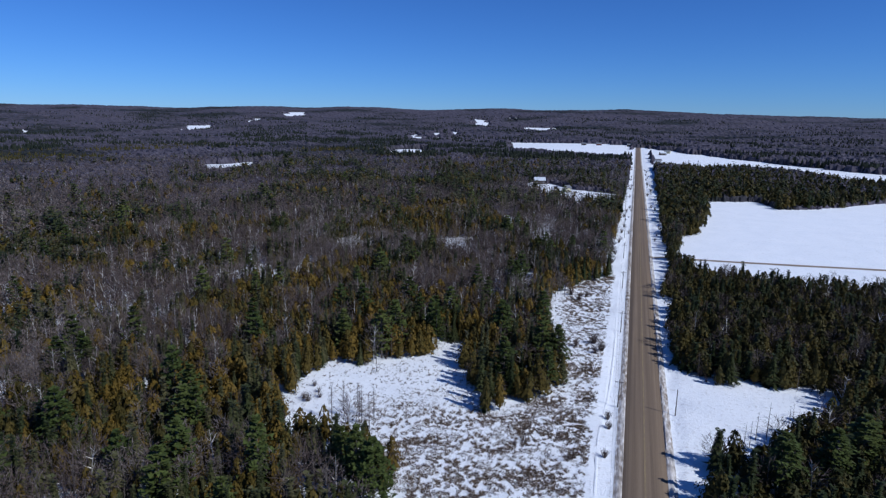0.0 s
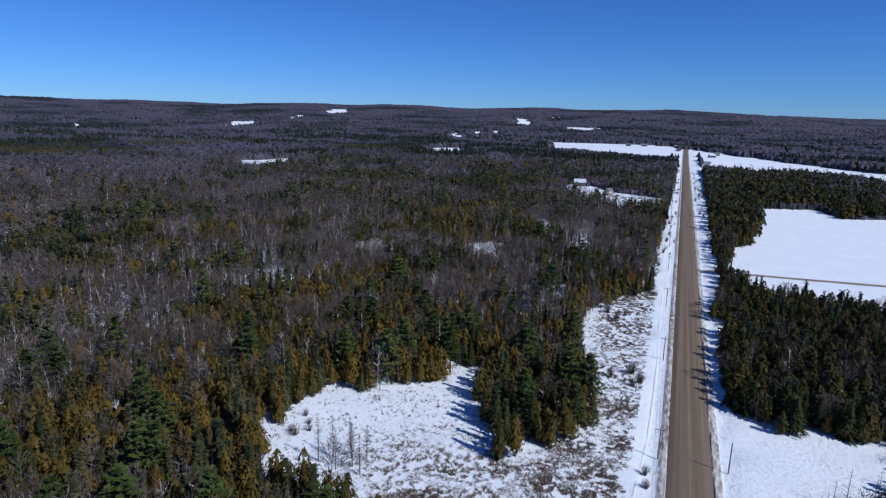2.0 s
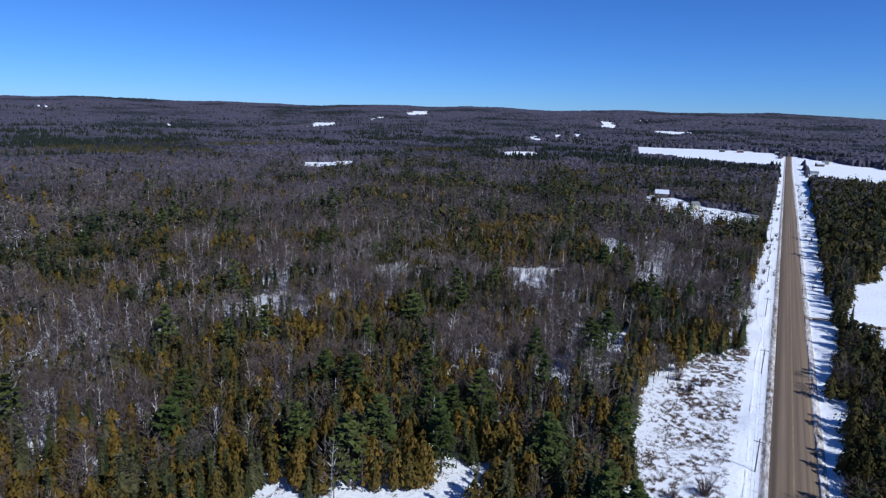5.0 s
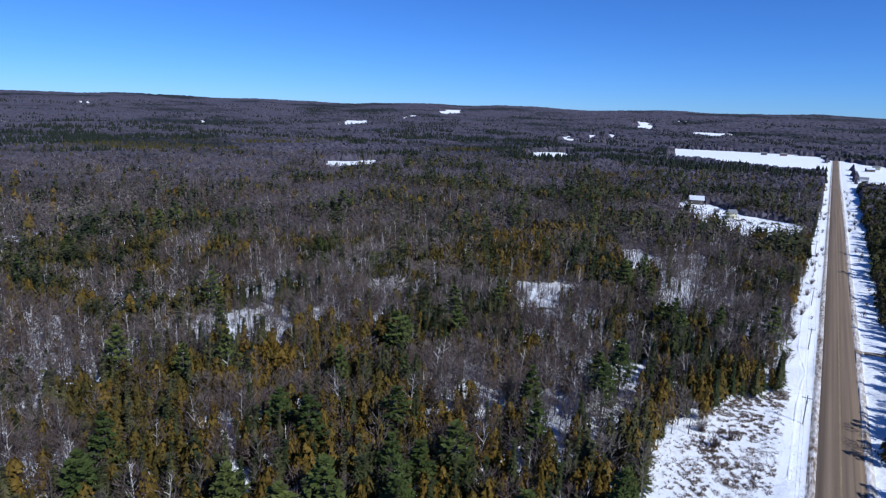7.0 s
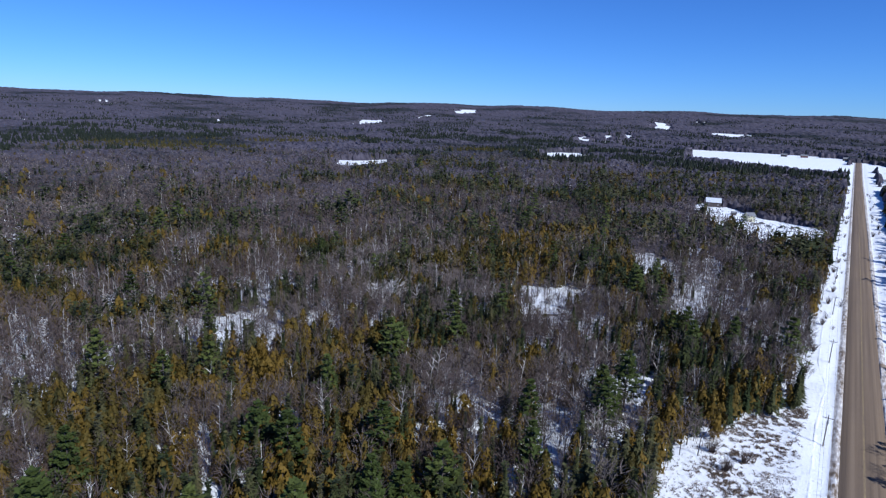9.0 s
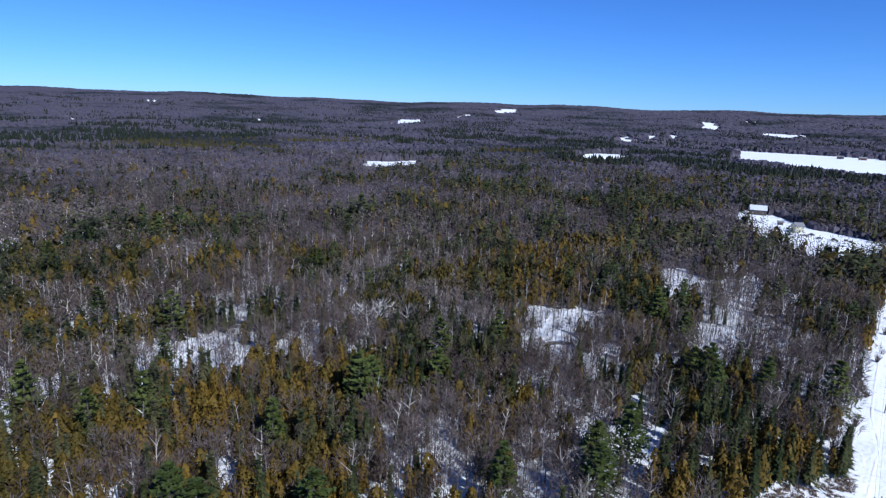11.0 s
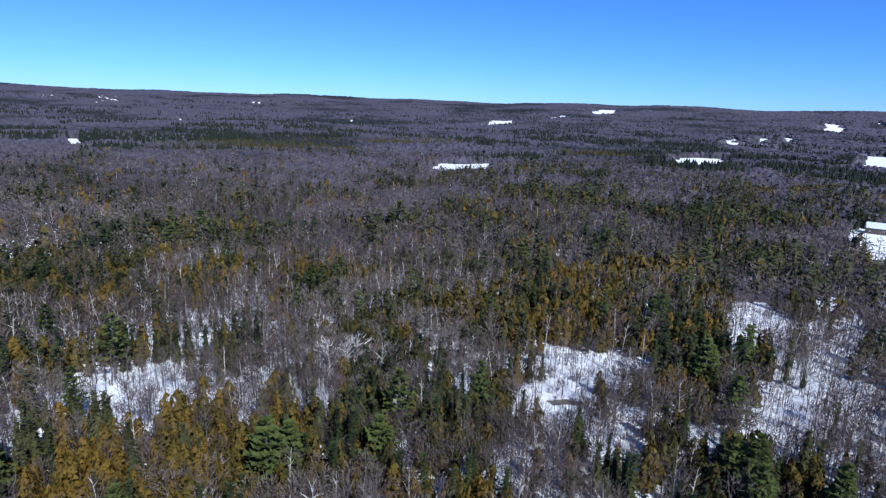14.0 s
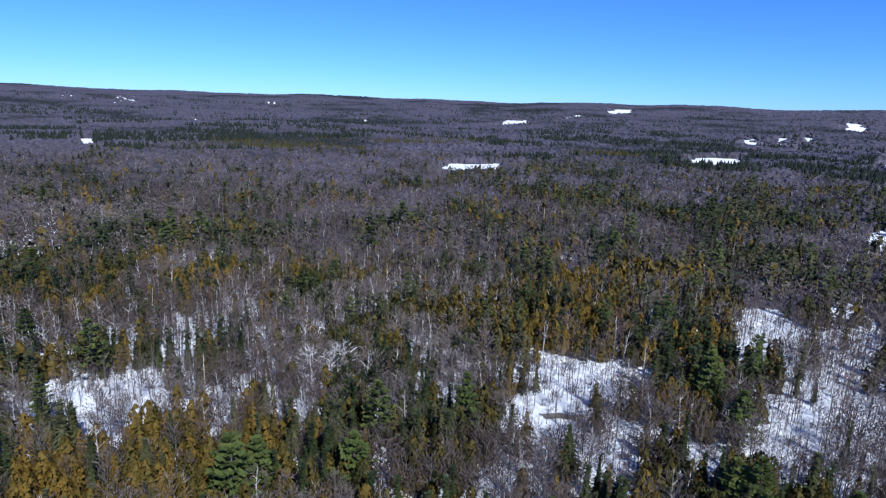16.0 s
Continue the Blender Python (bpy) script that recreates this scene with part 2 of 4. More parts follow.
# ---------------------------------------------------------------- mesh helpers
def mesh_from(name, verts, tris, mats, which=None, tint=None, smooth=False):
    verts, tris = np.asarray(verts, np.float32), np.asarray(tris, np.int32)
    k = tris.shape[1]
    me = bpy.data.meshes.new(name)
    me.vertices.add(len(verts))
    me.vertices.foreach_set("co", verts.ravel())
    me.loops.add(tris.size)
    me.loops.foreach_set("vertex_index", tris.ravel())
    me.polygons.add(len(tris))
    me.polygons.foreach_set("loop_start", np.arange(0, tris.size, k, dtype=np.int32))
    me.polygons.foreach_set("loop_total", np.full(len(tris), k, np.int32))
    for m in mats:
        me.materials.append(m)
    if which is not None:
        me.polygons.foreach_set("material_index", np.asarray(which, np.int32))
    if tint is not None:
        me.attributes.new("tint", "FLOAT", "POINT").data.foreach_set("value", np.asarray(tint, np.float32))
    me.polygons.foreach_set("use_smooth", np.full(len(tris), smooth))
    me.update()
    me.validate()
    return me


def part(name, bm, mat, parent=None, label=""):
    me = bpy.data.meshes.new(name)
    bm.to_mesh(me)
    bm.free()
    me.materials.append(mat)
    ob = new(name, me)
    ob.parent = parent
    return tagged(ob, label)


def box(x0, x1, y0, y1, z0, z1, bevel=0.0):
    bm = bmesh.new()
    bmesh.ops.create_cube(bm, size=1, matrix=Matrix.LocRotScale(((x0 + x1) / 2, (y0 + y1) / 2, (z0 + z1) / 2), None, (x1 - x0, y1 - y0, z1 - z0)))
    if bevel:
        bmesh.ops.bevel(bm, geom=bm.edges[:], offset=bevel, segments=1, affect="EDGES")
    return bm


def rod(r0, r1, z0, z1, x=0, y=0, sides=8, turn=None):
    bm = bmesh.new()
    m = Matrix.Translation((x, y, (z0 + z1) / 2)) @ (turn or Matrix())
    bmesh.ops.create_cone(bm, cap_ends=True, segments=sides, radius1=r0, radius2=r1, depth=abs(z1 - z0), matrix=m)
    return bm


def empty(name, m, label, category, group="", kind=""):
    ob = new(name)
    ob.matrix_world = m
    return tagged(ob, label, category, group, kind)


# ---------------------------------------------------------------- ground and road
def axis_steps(fine0, fine1, step, grow, lo, hi):
    mid = list(np.arange(fine0, fine1 + step / 2, step))
    s, v = step, mid[-1]
    while v < hi:
        s *= grow
        v += s
        mid.append(min(v, hi))
    s, v = step, mid[0]
    while v > lo:
        s *= grow
        v -= s
        mid.insert(0, max(v, lo))
    return np.array(mid)


def build_ground():
    gx = axis_steps(-130, 60, 5, 1.09, -5000, 4000)
    gx = np.unique(np.concatenate([gx, [-10.5, -8, -7.2, -6.6, -6.1, -5.6, -5.2, -4.95, -4.6, 4.6, 4.95, 5.2, 5.6, 6.1, 6.6, 7.2, 8, 10.5]]))
    gy = axis_steps(40, 420, 4, 1.06, -2500, 5300)
    X, Y = np.meshgrid(gx, gy)
    rng = np.random.default_rng(3)
    Z = rise(X, Y) + np.where(Y < 1640, verge(X), 0)
    off = np.abs(X)
    Z += rng.normal(0, 1, X.shape) * np.where(off < 4.8, 0, np.where(off < 7, 0.05, 0.10)) * (np.hypot(X, Y) < 900)
    nx, ny = len(gx), len(gy)
    i = np.arange(nx * ny).reshape(ny, nx)
    quads = np.stack([i[:-1, :-1], i[:-1, 1:], i[1:, 1:], i[1:, :-1]], -1).reshape(-1, 4)
    cx = np.abs((X[:-1, :-1] + X[:-1, 1:]) / 2).ravel()
    cy = Y[:-1, :-1].ravel()
    which = ((cx < 6.7) & (cy < 1640)).astype(int)
    me = mesh_from("ground", np.stack([X, Y, Z], -1).reshape(-1, 3), quads, [SNOW, BANK], which, smooth=True)
    tagged(new("ground", me), "snow-covered ground with scattered forest litter", "ground", kind="structure")


def strip(name, xs, zs, y0, y1, step, mat, wander=0.0, seed=1):
    """A long band along the road with a given cross-section."""
    ys = np.arange(y0, y1 + 0.1, step)
    rng = np.random.default_rng(seed)
    X = np.array(xs)[None, :] + rng.normal(0, 1, (len(ys), 1)) * wander
    X = X + rng.normal(0, 1, (len(ys), len(xs))) * wander * 0.4
    Z = np.repeat(np.array(zs)[None, :], len(ys), 0) + rise(X, ys[:, None])
    Y = np.repeat(ys[:, None], len(xs), 1)
    i = np.arange(Y.size).reshape(Y.shape)
    quads = np.stack([i[:-1, :-1], i[:-1, 1:], i[1:, 1:], i[1:, :-1]], -1).reshape(-1, 4)
    return new(name, mesh_from(name, np.stack([X, Y, Z], -1).reshape(-1, 3), quads, [mat], smooth=True))


build_ground()
road = tagged(strip("road", (-4.85, -4.6, -2.4, 0, 2.4, 4.6, 4.85), (-0.3, -0.03, 0.02, 0.06, 0.02, -0.03, -0.3), -60, 1620, 12, ROAD),
              "straight sand-brown asphalt road with worn lanes", "road", kind="structure")
PAINT = plain("worn_yellow_paint", (0.22, 0.165, 0.10), (0.42, 0.32, 0.14), 0.5, 0.8, (1, 0.2, 1))
for side in (-0.14, 0.06):
    line = strip("centre_line", (side, side + 0.08), (0.066, 0.066), 90, 900, 10, PAINT)
    line.parent = road
    tagged(line, "worn yellow centre line")


LANE = plain("muddy_lane", (0.17, 0.125, 0.085), (0.34, 0.27, 0.2), 1.2, 0.85, (0.2, 1, 1))


def ribbon(name, points, half, lift, mat, label, category):
    """A narrow band laid over the ground along a bending line, with a raised middle."""
    pts = [Vector(p) for p in points]
    fine = []
    for k in range(len(pts) - 1):
        p0, p1, p2, p3 = pts[max(k - 1, 0)], pts[k], pts[k + 1], pts[min(k + 2, len(pts) - 1)]
        for f in np.linspace(0, 1, 9)[:-1]:
            fine.append(0.5 * (2 * p1 + (p2 - p0) * f + (2 * p0 - 5 * p1 + 4 * p2 - p3) * f * f + (3 * p1 - p0 - 3 * p2 + p3) * f ** 3))
    fine.append(pts[-1])
    V, Q = [], []
    for k, p in enumerate(fine):
        d = (fine[min(k + 1, len(fine) - 1)] - fine[max(k - 1, 0)]).normalized()
        n = Vector((-d.y, d.x))
        for s, z in ((-1, lift * 0.2), (-0.75, lift), (0, lift * 0.9), (0.75, lift), (1, lift * 0.2)):
            q = p + n * half * s
            V.append((q.x, q.y, float(rise(q.x, q.y)) + float(verge(q.x)) + z))
        if k:
            for j in range(4):
                a = 5 * k + j
                Q.append((a - 5, a - 4, a + 1, a))
    return tagged(new(name, mesh_from(name, V, Q, [mat], smooth=True)), label, category, kind="structure")


ribbon("lane", [(4.7, 359.5), (12, 361), (38, 362.5), (80, 367), (140, 374), (240, 386), (330, 392)], 1.9, 0.2, LANE, "muddy brown lane leaving the road", "lane")
for shift in (0.0,):
    ribbon("snowmobile_track", [(-9.6 + shift, 60), (-10.2 + shift, 122), (-10.9 + shift, 146), (-9.4 + shift, 176), (-9.2 + shift, 219), (-9.9 + shift, 261),
                                (-10.2 + shift, 300), (-9.4 + shift, 330), (-12 + shift, 352), (-12.5 + shift, 420)], 0.34, 0.07, SNOW,
           "packed snowmobile track across the snow", "track")


# ---------------------------------------------------------------- tree shapes
class Shape:
    """Triangles gathered for one tree, in metres, with its foot at the origin."""

    def __init__(self, seed):
        self.v, self.t, self.m, self.rng = [], [], [], np.random.default_rng(seed)

    def tri(self, a, b, c, mat):
        n = len(self.v)
        self.v += [a, b, c]
        self.t.append((n, n + 1, n + 2))
        self.m.append(mat)

    def stick(self, a, b, ra, rb, sides, mat):
        a, b = np.array(a, float), np.array(b, float)
        d = (b - a) / np.linalg.norm(b - a)
        u = np.cross(d, (0.31, 0.95, 0.02))
        u /= np.linalg.norm(u)
        w = np.cross(d, u)
        ring = [math.cos(2 * math.pi * k / sides) * u + math.sin(2 * math.pi * k / sides) * w for k in range(sides)]
        n = len(self.v)
        self.v += [a + ra * r for r in ring] + [b + rb * r for r in ring]
        for k in range(sides):
            j = (k + 1) % sides
            self.t += [(n + k, n + j, n + sides + j), (n + k, n + sides + j, n + sides + k)]
            self.m += [mat, mat]

    def sliver(self, a, b, w, mat):
        a, b = np.array(a, float), np.array(b, float)
        side = np.cross(b - a, self.rng.normal(0, 1, 3))
        side *= w / (np.linalg.norm(side) + 1e-9)
        self.tri(a - side, a + side, b, mat)

    def arrays(self):
        return np.array(self.v, float), np.array(self.t), np.array(self.m)


def spruce_shape(seed, sprays, size):
    """Spruce or fir: uneven whorls of drooping sprays that shorten to a pointed tip. 10 m high."""
    s = Shape(seed)
    r = s.rng
    s.stick((0, 0, 0), (0, 0, 9.7), 0.15, 0.02, 4, 0)
    reach, whorls, foot = r.uniform(1.8, 2.6), r.integers(9, 13), r.uniform(0.6, 1.6)
    lobe = r.uniform(0, 6.28, 2)
    # added inner cone, keeps light from passing through the sparse sprays
    for k in range(5):
        q0, q1 = 1.2566 * k, 1.2566 * (k + 1)
        s.tri((reach * 0.5 * math.cos(q0), reach * 0.5 * math.sin(q0), foot + 0.4), (reach * 0.5 * math.cos(q1), reach * 0.5 * math.sin(q1), foot + 0.4), (0, 0, 8.9), 1)
    for k in range(sprays):
        u = ((k + r.uniform(0, 1)) / sprays) ** 1.25
        z = foot + (9.9 - foot) * u
        a = r.uniform(0, 6.2832)
        step = (u * whorls) % 1.0
        rad = (reach * (1 - u) ** 0.85 + 0.08) * (1.08 - 0.34 * step) * (1 + 0.14 * math.sin(2 * a + lobe[0]) + 0.1 * math.sin(5 * a + 7 * u + lobe[1]))
        rad *= r.uniform(0.62, 1.1)
        d, e = np.array((math.cos(a), math.sin(a), 0)), np.array((-math.sin(a), math.cos(a), 0))
        w = size * r.uniform(0.6, 1.2) * (1.1 - 0.5 * u)
        tip = d * rad + np.array((0, 0, z - 0.32 * rad * r.uniform(0.3, 1.3)))
        back = tip - d * w * 1.5 + np.array((0, 0, w * r.uniform(0.2, 0.75)))
        s.tri(back - e * w * 0.5, back + e * w * 0.5, tip + e * w * r.uniform(-0.4, 0.4), 1)
    return s.arrays()


def cone_shape(seed):
    """A far-off conifer: two ragged skirts, one over the other."""
    s = Shape(seed)
    for z0, z1, rad in ((0.8, 7.0, 1.9), (4.6, 10.0, 1.25)):
        ring = [(rad * s.rng.uniform(0.6, 1.2) * math.cos(1.2566 * k), rad * s.rng.uniform(0.6, 1.2) * math.sin(1.2566 * k), z0 + s.rng.uniform(-0.6, 0.9)) for k in range(5)]
        for k in range(5):
            s.tri(ring[k], ring[(k + 1) % 5], (0, 0, z1), 1)
    return s.arrays()


def cedar_shape(seed, clumps, size):
    """White cedar: a dense flame-shaped crown of small upright sprays over an added inner cone that blocks light."""
    s = Shape(seed)
    r = s.rng
    s.stick((0, 0, 0), (0, 0, 8), 0.17, 0.05, 3, 0)
    wide, foot, blunt = r.uniform(2.1, 3.2), r.uniform(0.4, 1.4), r.uniform(0.42, 0.7)
    lean = r.normal(0, 0.12, 2)
    lobes = r.uniform(0, 6.28, 3)
    prof = lambda u, a: wide * min(1.0, 0.45 + u * 2.6) * (1 - u) ** blunt * (1 + 0.16 * math.sin(2 * a + lobes[0] + 5 * u) + 0.13 * math.sin(3 * a + lobes[1] - 9 * u)) + 0.1
    for k in range(clumps):
        u = ((k + r.uniform(0, 1)) / clumps) ** 1.15
        z = foot + (9.8 - foot) * u
        a = r.uniform(0, 6.2832)
        rad = prof(u, a) * r.uniform(0.66, 1.08)
        d, e = np.array((math.cos(a), math.sin(a), 0)), np.array((-math.sin(a), math.cos(a), 0))
        p = d * rad + np.array((lean[0] * u * 3, lean[1] * u * 3, z))
        w = size * r.uniform(0.6, 1.25)
        up = np.array((0, 0, 1.0)) - d * r.uniform(-0.15, 0.75)
        t = r.uniform(-0.5, 0.5)
        s.tri(p - (e + d * t) * w * 0.5 - up * w * 0.4, p + (e + d * t) * w * 0.5 - up * w * 0.4, p + up * w * 0.8 + e * r.uniform(-0.3, 0.3) * w, 1)
    # hidden cone in the same needles, added to stop light and view
    n = 6 if clumps > 20 else 4
    for k in range(n):
        a0, a1 = 6.2832 * k / n, 6.2832 * (k + 1) / n
        c = wide * 0.6
        ring = [(c * math.cos(q), c * math.sin(q), foot + 1.2 + 0.5 * math.sin(3 * q)) for q in (a0, a1)]
        s.tri(ring[0], ring[1], (lean[0] * 2.6, lean[1] * 2.6, 8.4), 1)
    return s.arrays()


def pine_shape(seed, per_pad, limbs):
    """White pine: stout trunk, level limbs that end in flat plumes of needles."""
    s = Shape(seed)
    r = s.rng
    s.stick((0, 0, 0), (0, 0, 9.5), 0.19, 0.04, 5, 0)
    for k in range(9):
        u = k / 8
        z = 2.0 + 7.6 * u
        rad = (2.6 * (1 - u) ** 0.7 + 0.35) * r.uniform(0.8, 1.1)
        turn = r.uniform(0, 6.28)
        for j in range(limbs):
            a = turn + 6.2832 * j / limbs + r.uniform(-0.3, 0.3)
            R = rad * r.uniform(0.7, 1.1)
            d = np.array((math.cos(a), math.sin(a), r.uniform(0.05, 0.3)))
            e = np.array((-math.sin(a), math.cos(a), 0))
            s.sliver((0, 0, z), np.array((0, 0, z)) + d * R, 0.06, 2)
            for q in range(per_pad):
                f = r.uniform(0.35, 1.05)
                p = np.array((0, 0, z)) + d * R * f + e * R * r.uniform(-0.38, 0.38) * f + np.array((0, 0, r.uniform(-0.1, 0.3)))
                w = r.uniform(0.45, 0.85) * (1.5 if per_pad < 5 else 0.95 if per_pad < 20 else 0.68)
                x = r.normal(0, 1, 3) * (1, 1, 0.45)
                x /= np.linalg.norm(x)
                y = np.cross(x, (0.1, 0.2, 1.0)) + np.array((0, 0, r.uniform(0, 0.5)))
                s.tri(p - x * w * 0.5, p + x * w * 0.5, p + y * w * 0.9, 1)
    return s.arrays()


def bare_shape(seed, limbs, twigs, sides, thin=1.0, spread=1.0):
    """Leafless hardwood: a slender bent trunk, rising limbs and a rounded haze of fine upright twigs."""
    s = Shape(seed)
    r = s.rng
    bend = r.normal(0, 0.5, 2)
    spine = lambda u: np.array((bend[0] * u * u, bend[1] * u * u, 9.4 * u))
    for a, b in ((0, 0.35), (0.35, 0.7), (0.7, 1.0)):
        s.stick(spine(a), spine(b), 0.12 * (1 - 0.85 * a), 0.12 * (1 - 0.85 * b), sides, 0)
    low, wide = r.uniform(0.25, 0.42), r.uniform(1.3, 2.3) * spread
    for k in range(limbs):
        u = low + (0.9 - low) * (k + r.uniform(0, 1)) / limbs
        a = k * 2.4 + r.uniform(-0.5, 0.5)
        out = wide * (1.2 - u) * r.uniform(0.7, 1.3)
        tip = spine(u) + np.array((math.cos(a) * out, math.sin(a) * out, out * r.uniform(0.9, 1.7)))
        s.sliver(spine(u), tip, 0.05 * min(thin, 1.6), 2)
    mid, tall = 9.6 * (low + 1) / 2, 9.9 * (1 - low) / 2
    for k in range(twigs):
        v = r.normal(0, 1, 3)
        v *= r.uniform(0.25, 1.0) ** 0.5 / np.linalg.norm(v)
        p = spine(mid / 9.6) * (1, 1, 0) + np.array((v[0] * wide, v[1] * wide, mid + v[2] * tall - 0.5))
        d = np.array((v[0] * 0.9, v[1] * 0.9, 0.75)) + r.normal(0, 0.35, 3)
        s.sliver(p, p + d * r.uniform(0.55, 1.25), 0.03 * thin * r.uniform(0.7, 1.3), 1)
    return s.arrays()


def shrub_shape(seed, stems):
    s = Shape(seed)
    r = s.rng
    for k in range(stems):
        a, out = r.uniform(0, 6.28), r.uniform(0.1, 0.9)
        foot = np.array((math.cos(a), math.sin(a), 0)) * out * 0.35
        tip = np.array((math.cos(a) * out * 1.3, math.sin(a) * out * 1.3, r.uniform(1.2, 2.6)))
        s.sliver(foot, tip, 0.04, 1)
        for q in range(3):
            p = foot + (tip - foot) * r.uniform(0.3, 0.8)
            s.sliver(p, p + (tip - foot) * 0.4 + r.normal(0, 0.3, 3), 0.022, 1)
    return s.arrays()


def tuft_shape(seed, blades):
    s = Shape(seed)
    r = s.rng
    for k in range(blades):
        a = r.uniform(0, 6.28)
        p = np.array((math.cos(a), math.sin(a), 0)) * r.uniform(0, 0.3)
        s.sliver(p, p + np.array((r.normal(0, 0.32), r.normal(0, 0.32), r.uniform(0.35, 0.95))), 0.085, 1)
    return s.arrays()


def scatter(name, shapes, mats, x, y, height, girth, tint, label, category, base=10.0):
    """One joined mesh of many plants, each a turned and scaled shape."""
    rng = np.random.default_rng(len(x) + len(name))
    pick = rng.integers(0, len(shapes), len(x))
    V, T, M, C, n = [], [], [], [], 0
    z0 = rise(x, y) - 0.1
    turn = rng.uniform(0, 6.2832, len(x))
    for k, (v, t, m) in enumerate(shapes):
        sel = np.nonzero(pick == k)[0]
        if not len(sel):
            continue
        c, s = np.cos(turn[sel])[:, None], np.sin(turn[sel])[:, None]
        sz, sg = (height[sel] / base)[:, None], (girth[sel] * height[sel] / base)[:, None]
        out = np.stack([(v[:, 0] * c - v[:, 1] * s) * sg + x[sel][:, None], (v[:, 0] * s + v[:, 1] * c) * sg + y[sel][:, None],
                        v[:, 2] * sz + z0[sel][:, None]], -1)
        V.append(out.reshape(-1, 3))
        T.append((t[None] + n + (np.arange(len(sel)) * len(v))[:, None, None]).reshape(-1, 3))
        M.append(np.tile(m, len(sel)))
        flick = np.repeat(rng.normal(0, 0.13, len(v) // 3 + 1), 3)[:len(v)]
        C.append(np.clip(np.repeat(tint[sel], len(v)) + np.tile(flick, len(sel)), 0, 1))
        n += len(sel) * len(v)
    me = mesh_from(name, np.concatenate(V), np.concatenate(T), mats, np.concatenate(M), np.concatenate(C))
    return tagged(new(name, me), label, category, kind="stuff")


# ---------------------------------------------------------------- where the trees stand
def value_noise(x, y, size, seed):
    rng = np.random.default_rng(seed)
    g = rng.uniform(0, 1, (256, 256))
    u, v = np.asarray(x) / size + 900.5, np.asarray(y) / size + 900.5
    i, j = np.floor(u).astype(int), np.floor(v).astype(int)
    a, b = u - i, v - j
    a, b = a * a * (3 - 2 * a), b * b * (3 - 2 * b)
    q = lambda p, r: g[p % 256, r % 256]
    return (q(i, j) * (1 - a) + q(i + 1, j) * a) * (1 - b) + (q(i, j + 1) * (1 - a) + q(i + 1, j + 1) * a) * b


def sector(x, y, ox, oy, lo, hi, near):
    az = np.degrees(np.arctan2(-(x - ox), y - oy))
    return (az > lo) & (az < hi) & (np.hypot(x - ox, y - oy) > near)


def ragged(x, y):
    """Shifts the places a little, so that the edges of clearings run uneven."""
    amp = np.where((x < -14) | (x > 14), 1.0, 0.15)
    return x + amp * (value_noise(x, y, 7, 71) - 0.5) * 7, y + amp * (value_noise(x, y, 9, 72) - 0.5) * 10


def stand(x0, x1, y0, y1, step, seed):
    gx, gy = np.meshgrid(np.arange(x0, x1, step), np.arange(y0, y1, step))
    rng = np.random.default_rng(seed)
    x = gx.ravel() + rng.uniform(-0.55, 0.55, gx.size) * step
    y = gy.ravel() + rng.uniform(-0.55, 0.55, gx.size) * step
    keep = sector(x, y, -8, 5, -27, 58, 60) | sector(x, y, -13, 115, -8, 74, 70) | sector(x, y, -17, 216, 4, 90, 70)
    keep &= ~within_any(OPEN + FIELDS, *ragged(x, y))
    return x[keep], y[keep], np.hypot(x[keep] + 12, y[keep] - 150)


def kinds(x, y, seed):
    """0 cedar, 1 spruce, 2 pine, 3 bare, 4 birch."""
    rng = np.random.default_rng(seed)
    wet = value_noise(x, y, 34, 5) * 0.6 + value_noise(x, y, 90, 6) * 0.4
    dark = value_noise(x, y, 26, 7)
    patch = value_noise(x, y, 19, 19) * 0.6 + wet * 0.4
    green = 0.16 + 0.70 * np.clip((patch - 0.42) / 0.13, 0, 1)
    green = np.where(x > 0, 0.88, green)
    clump = np.clip((value_noise(x, y, 38, 17) * 0.65 + value_noise(x, y, 15, 18) * 0.35 - 0.46) / 0.12, 0, 1)
    green = np.where((x < 0) & (np.hypot(x + 12, y - 150) > 330), 0.08 + 0.62 * clump, green)
    r, q = rng.uniform(0, 1, len(x)), rng.uniform(0, 1, len(x))
    cedar = 0.30 + 0.5 * np.clip((dark - 0.3) / 0.4, 0, 1)
    far = np.hypot(x + 12, y - 150)
    cedar = np.where(far > 330, cedar * 0.45, cedar)
    west = np.degrees(np.arctan2(-(x + 12), y - 150))
    green = np.where((far > 400) & (west > 44), 0.04 + 0.4 * (value_noise(x, y, 45, 16) > 0.72), green)
    cedar = np.where(x > 0, 0.74, cedar)
    for stands, g, c in ((GREEN_STANDS, 0.86, 0.5), (CEDAR_STANDS, 0.85, 0.9), (BARE_STANDS, 0.12, None), (DARK_STANDS, 0.92, 0.22)):
        for cx, cy, rad in stands:
            hit = np.exp(-((x - cx) ** 2 + (y - cy) ** 2) / rad ** 2) > rng.uniform(0.1, 0.8, len(x))
            green = np.where(hit, g, green)
            if c is not None:
                cedar = np.where(hit, c, cedar)
    kind = np.where(r < green, np.where(q < cedar, 0, np.where(q < np.where(x > 0, 0.999, 0.985), 1, 2)), np.where(q < np.where(far > 330, 0.97, 0.86), 3, 4))
    return kind


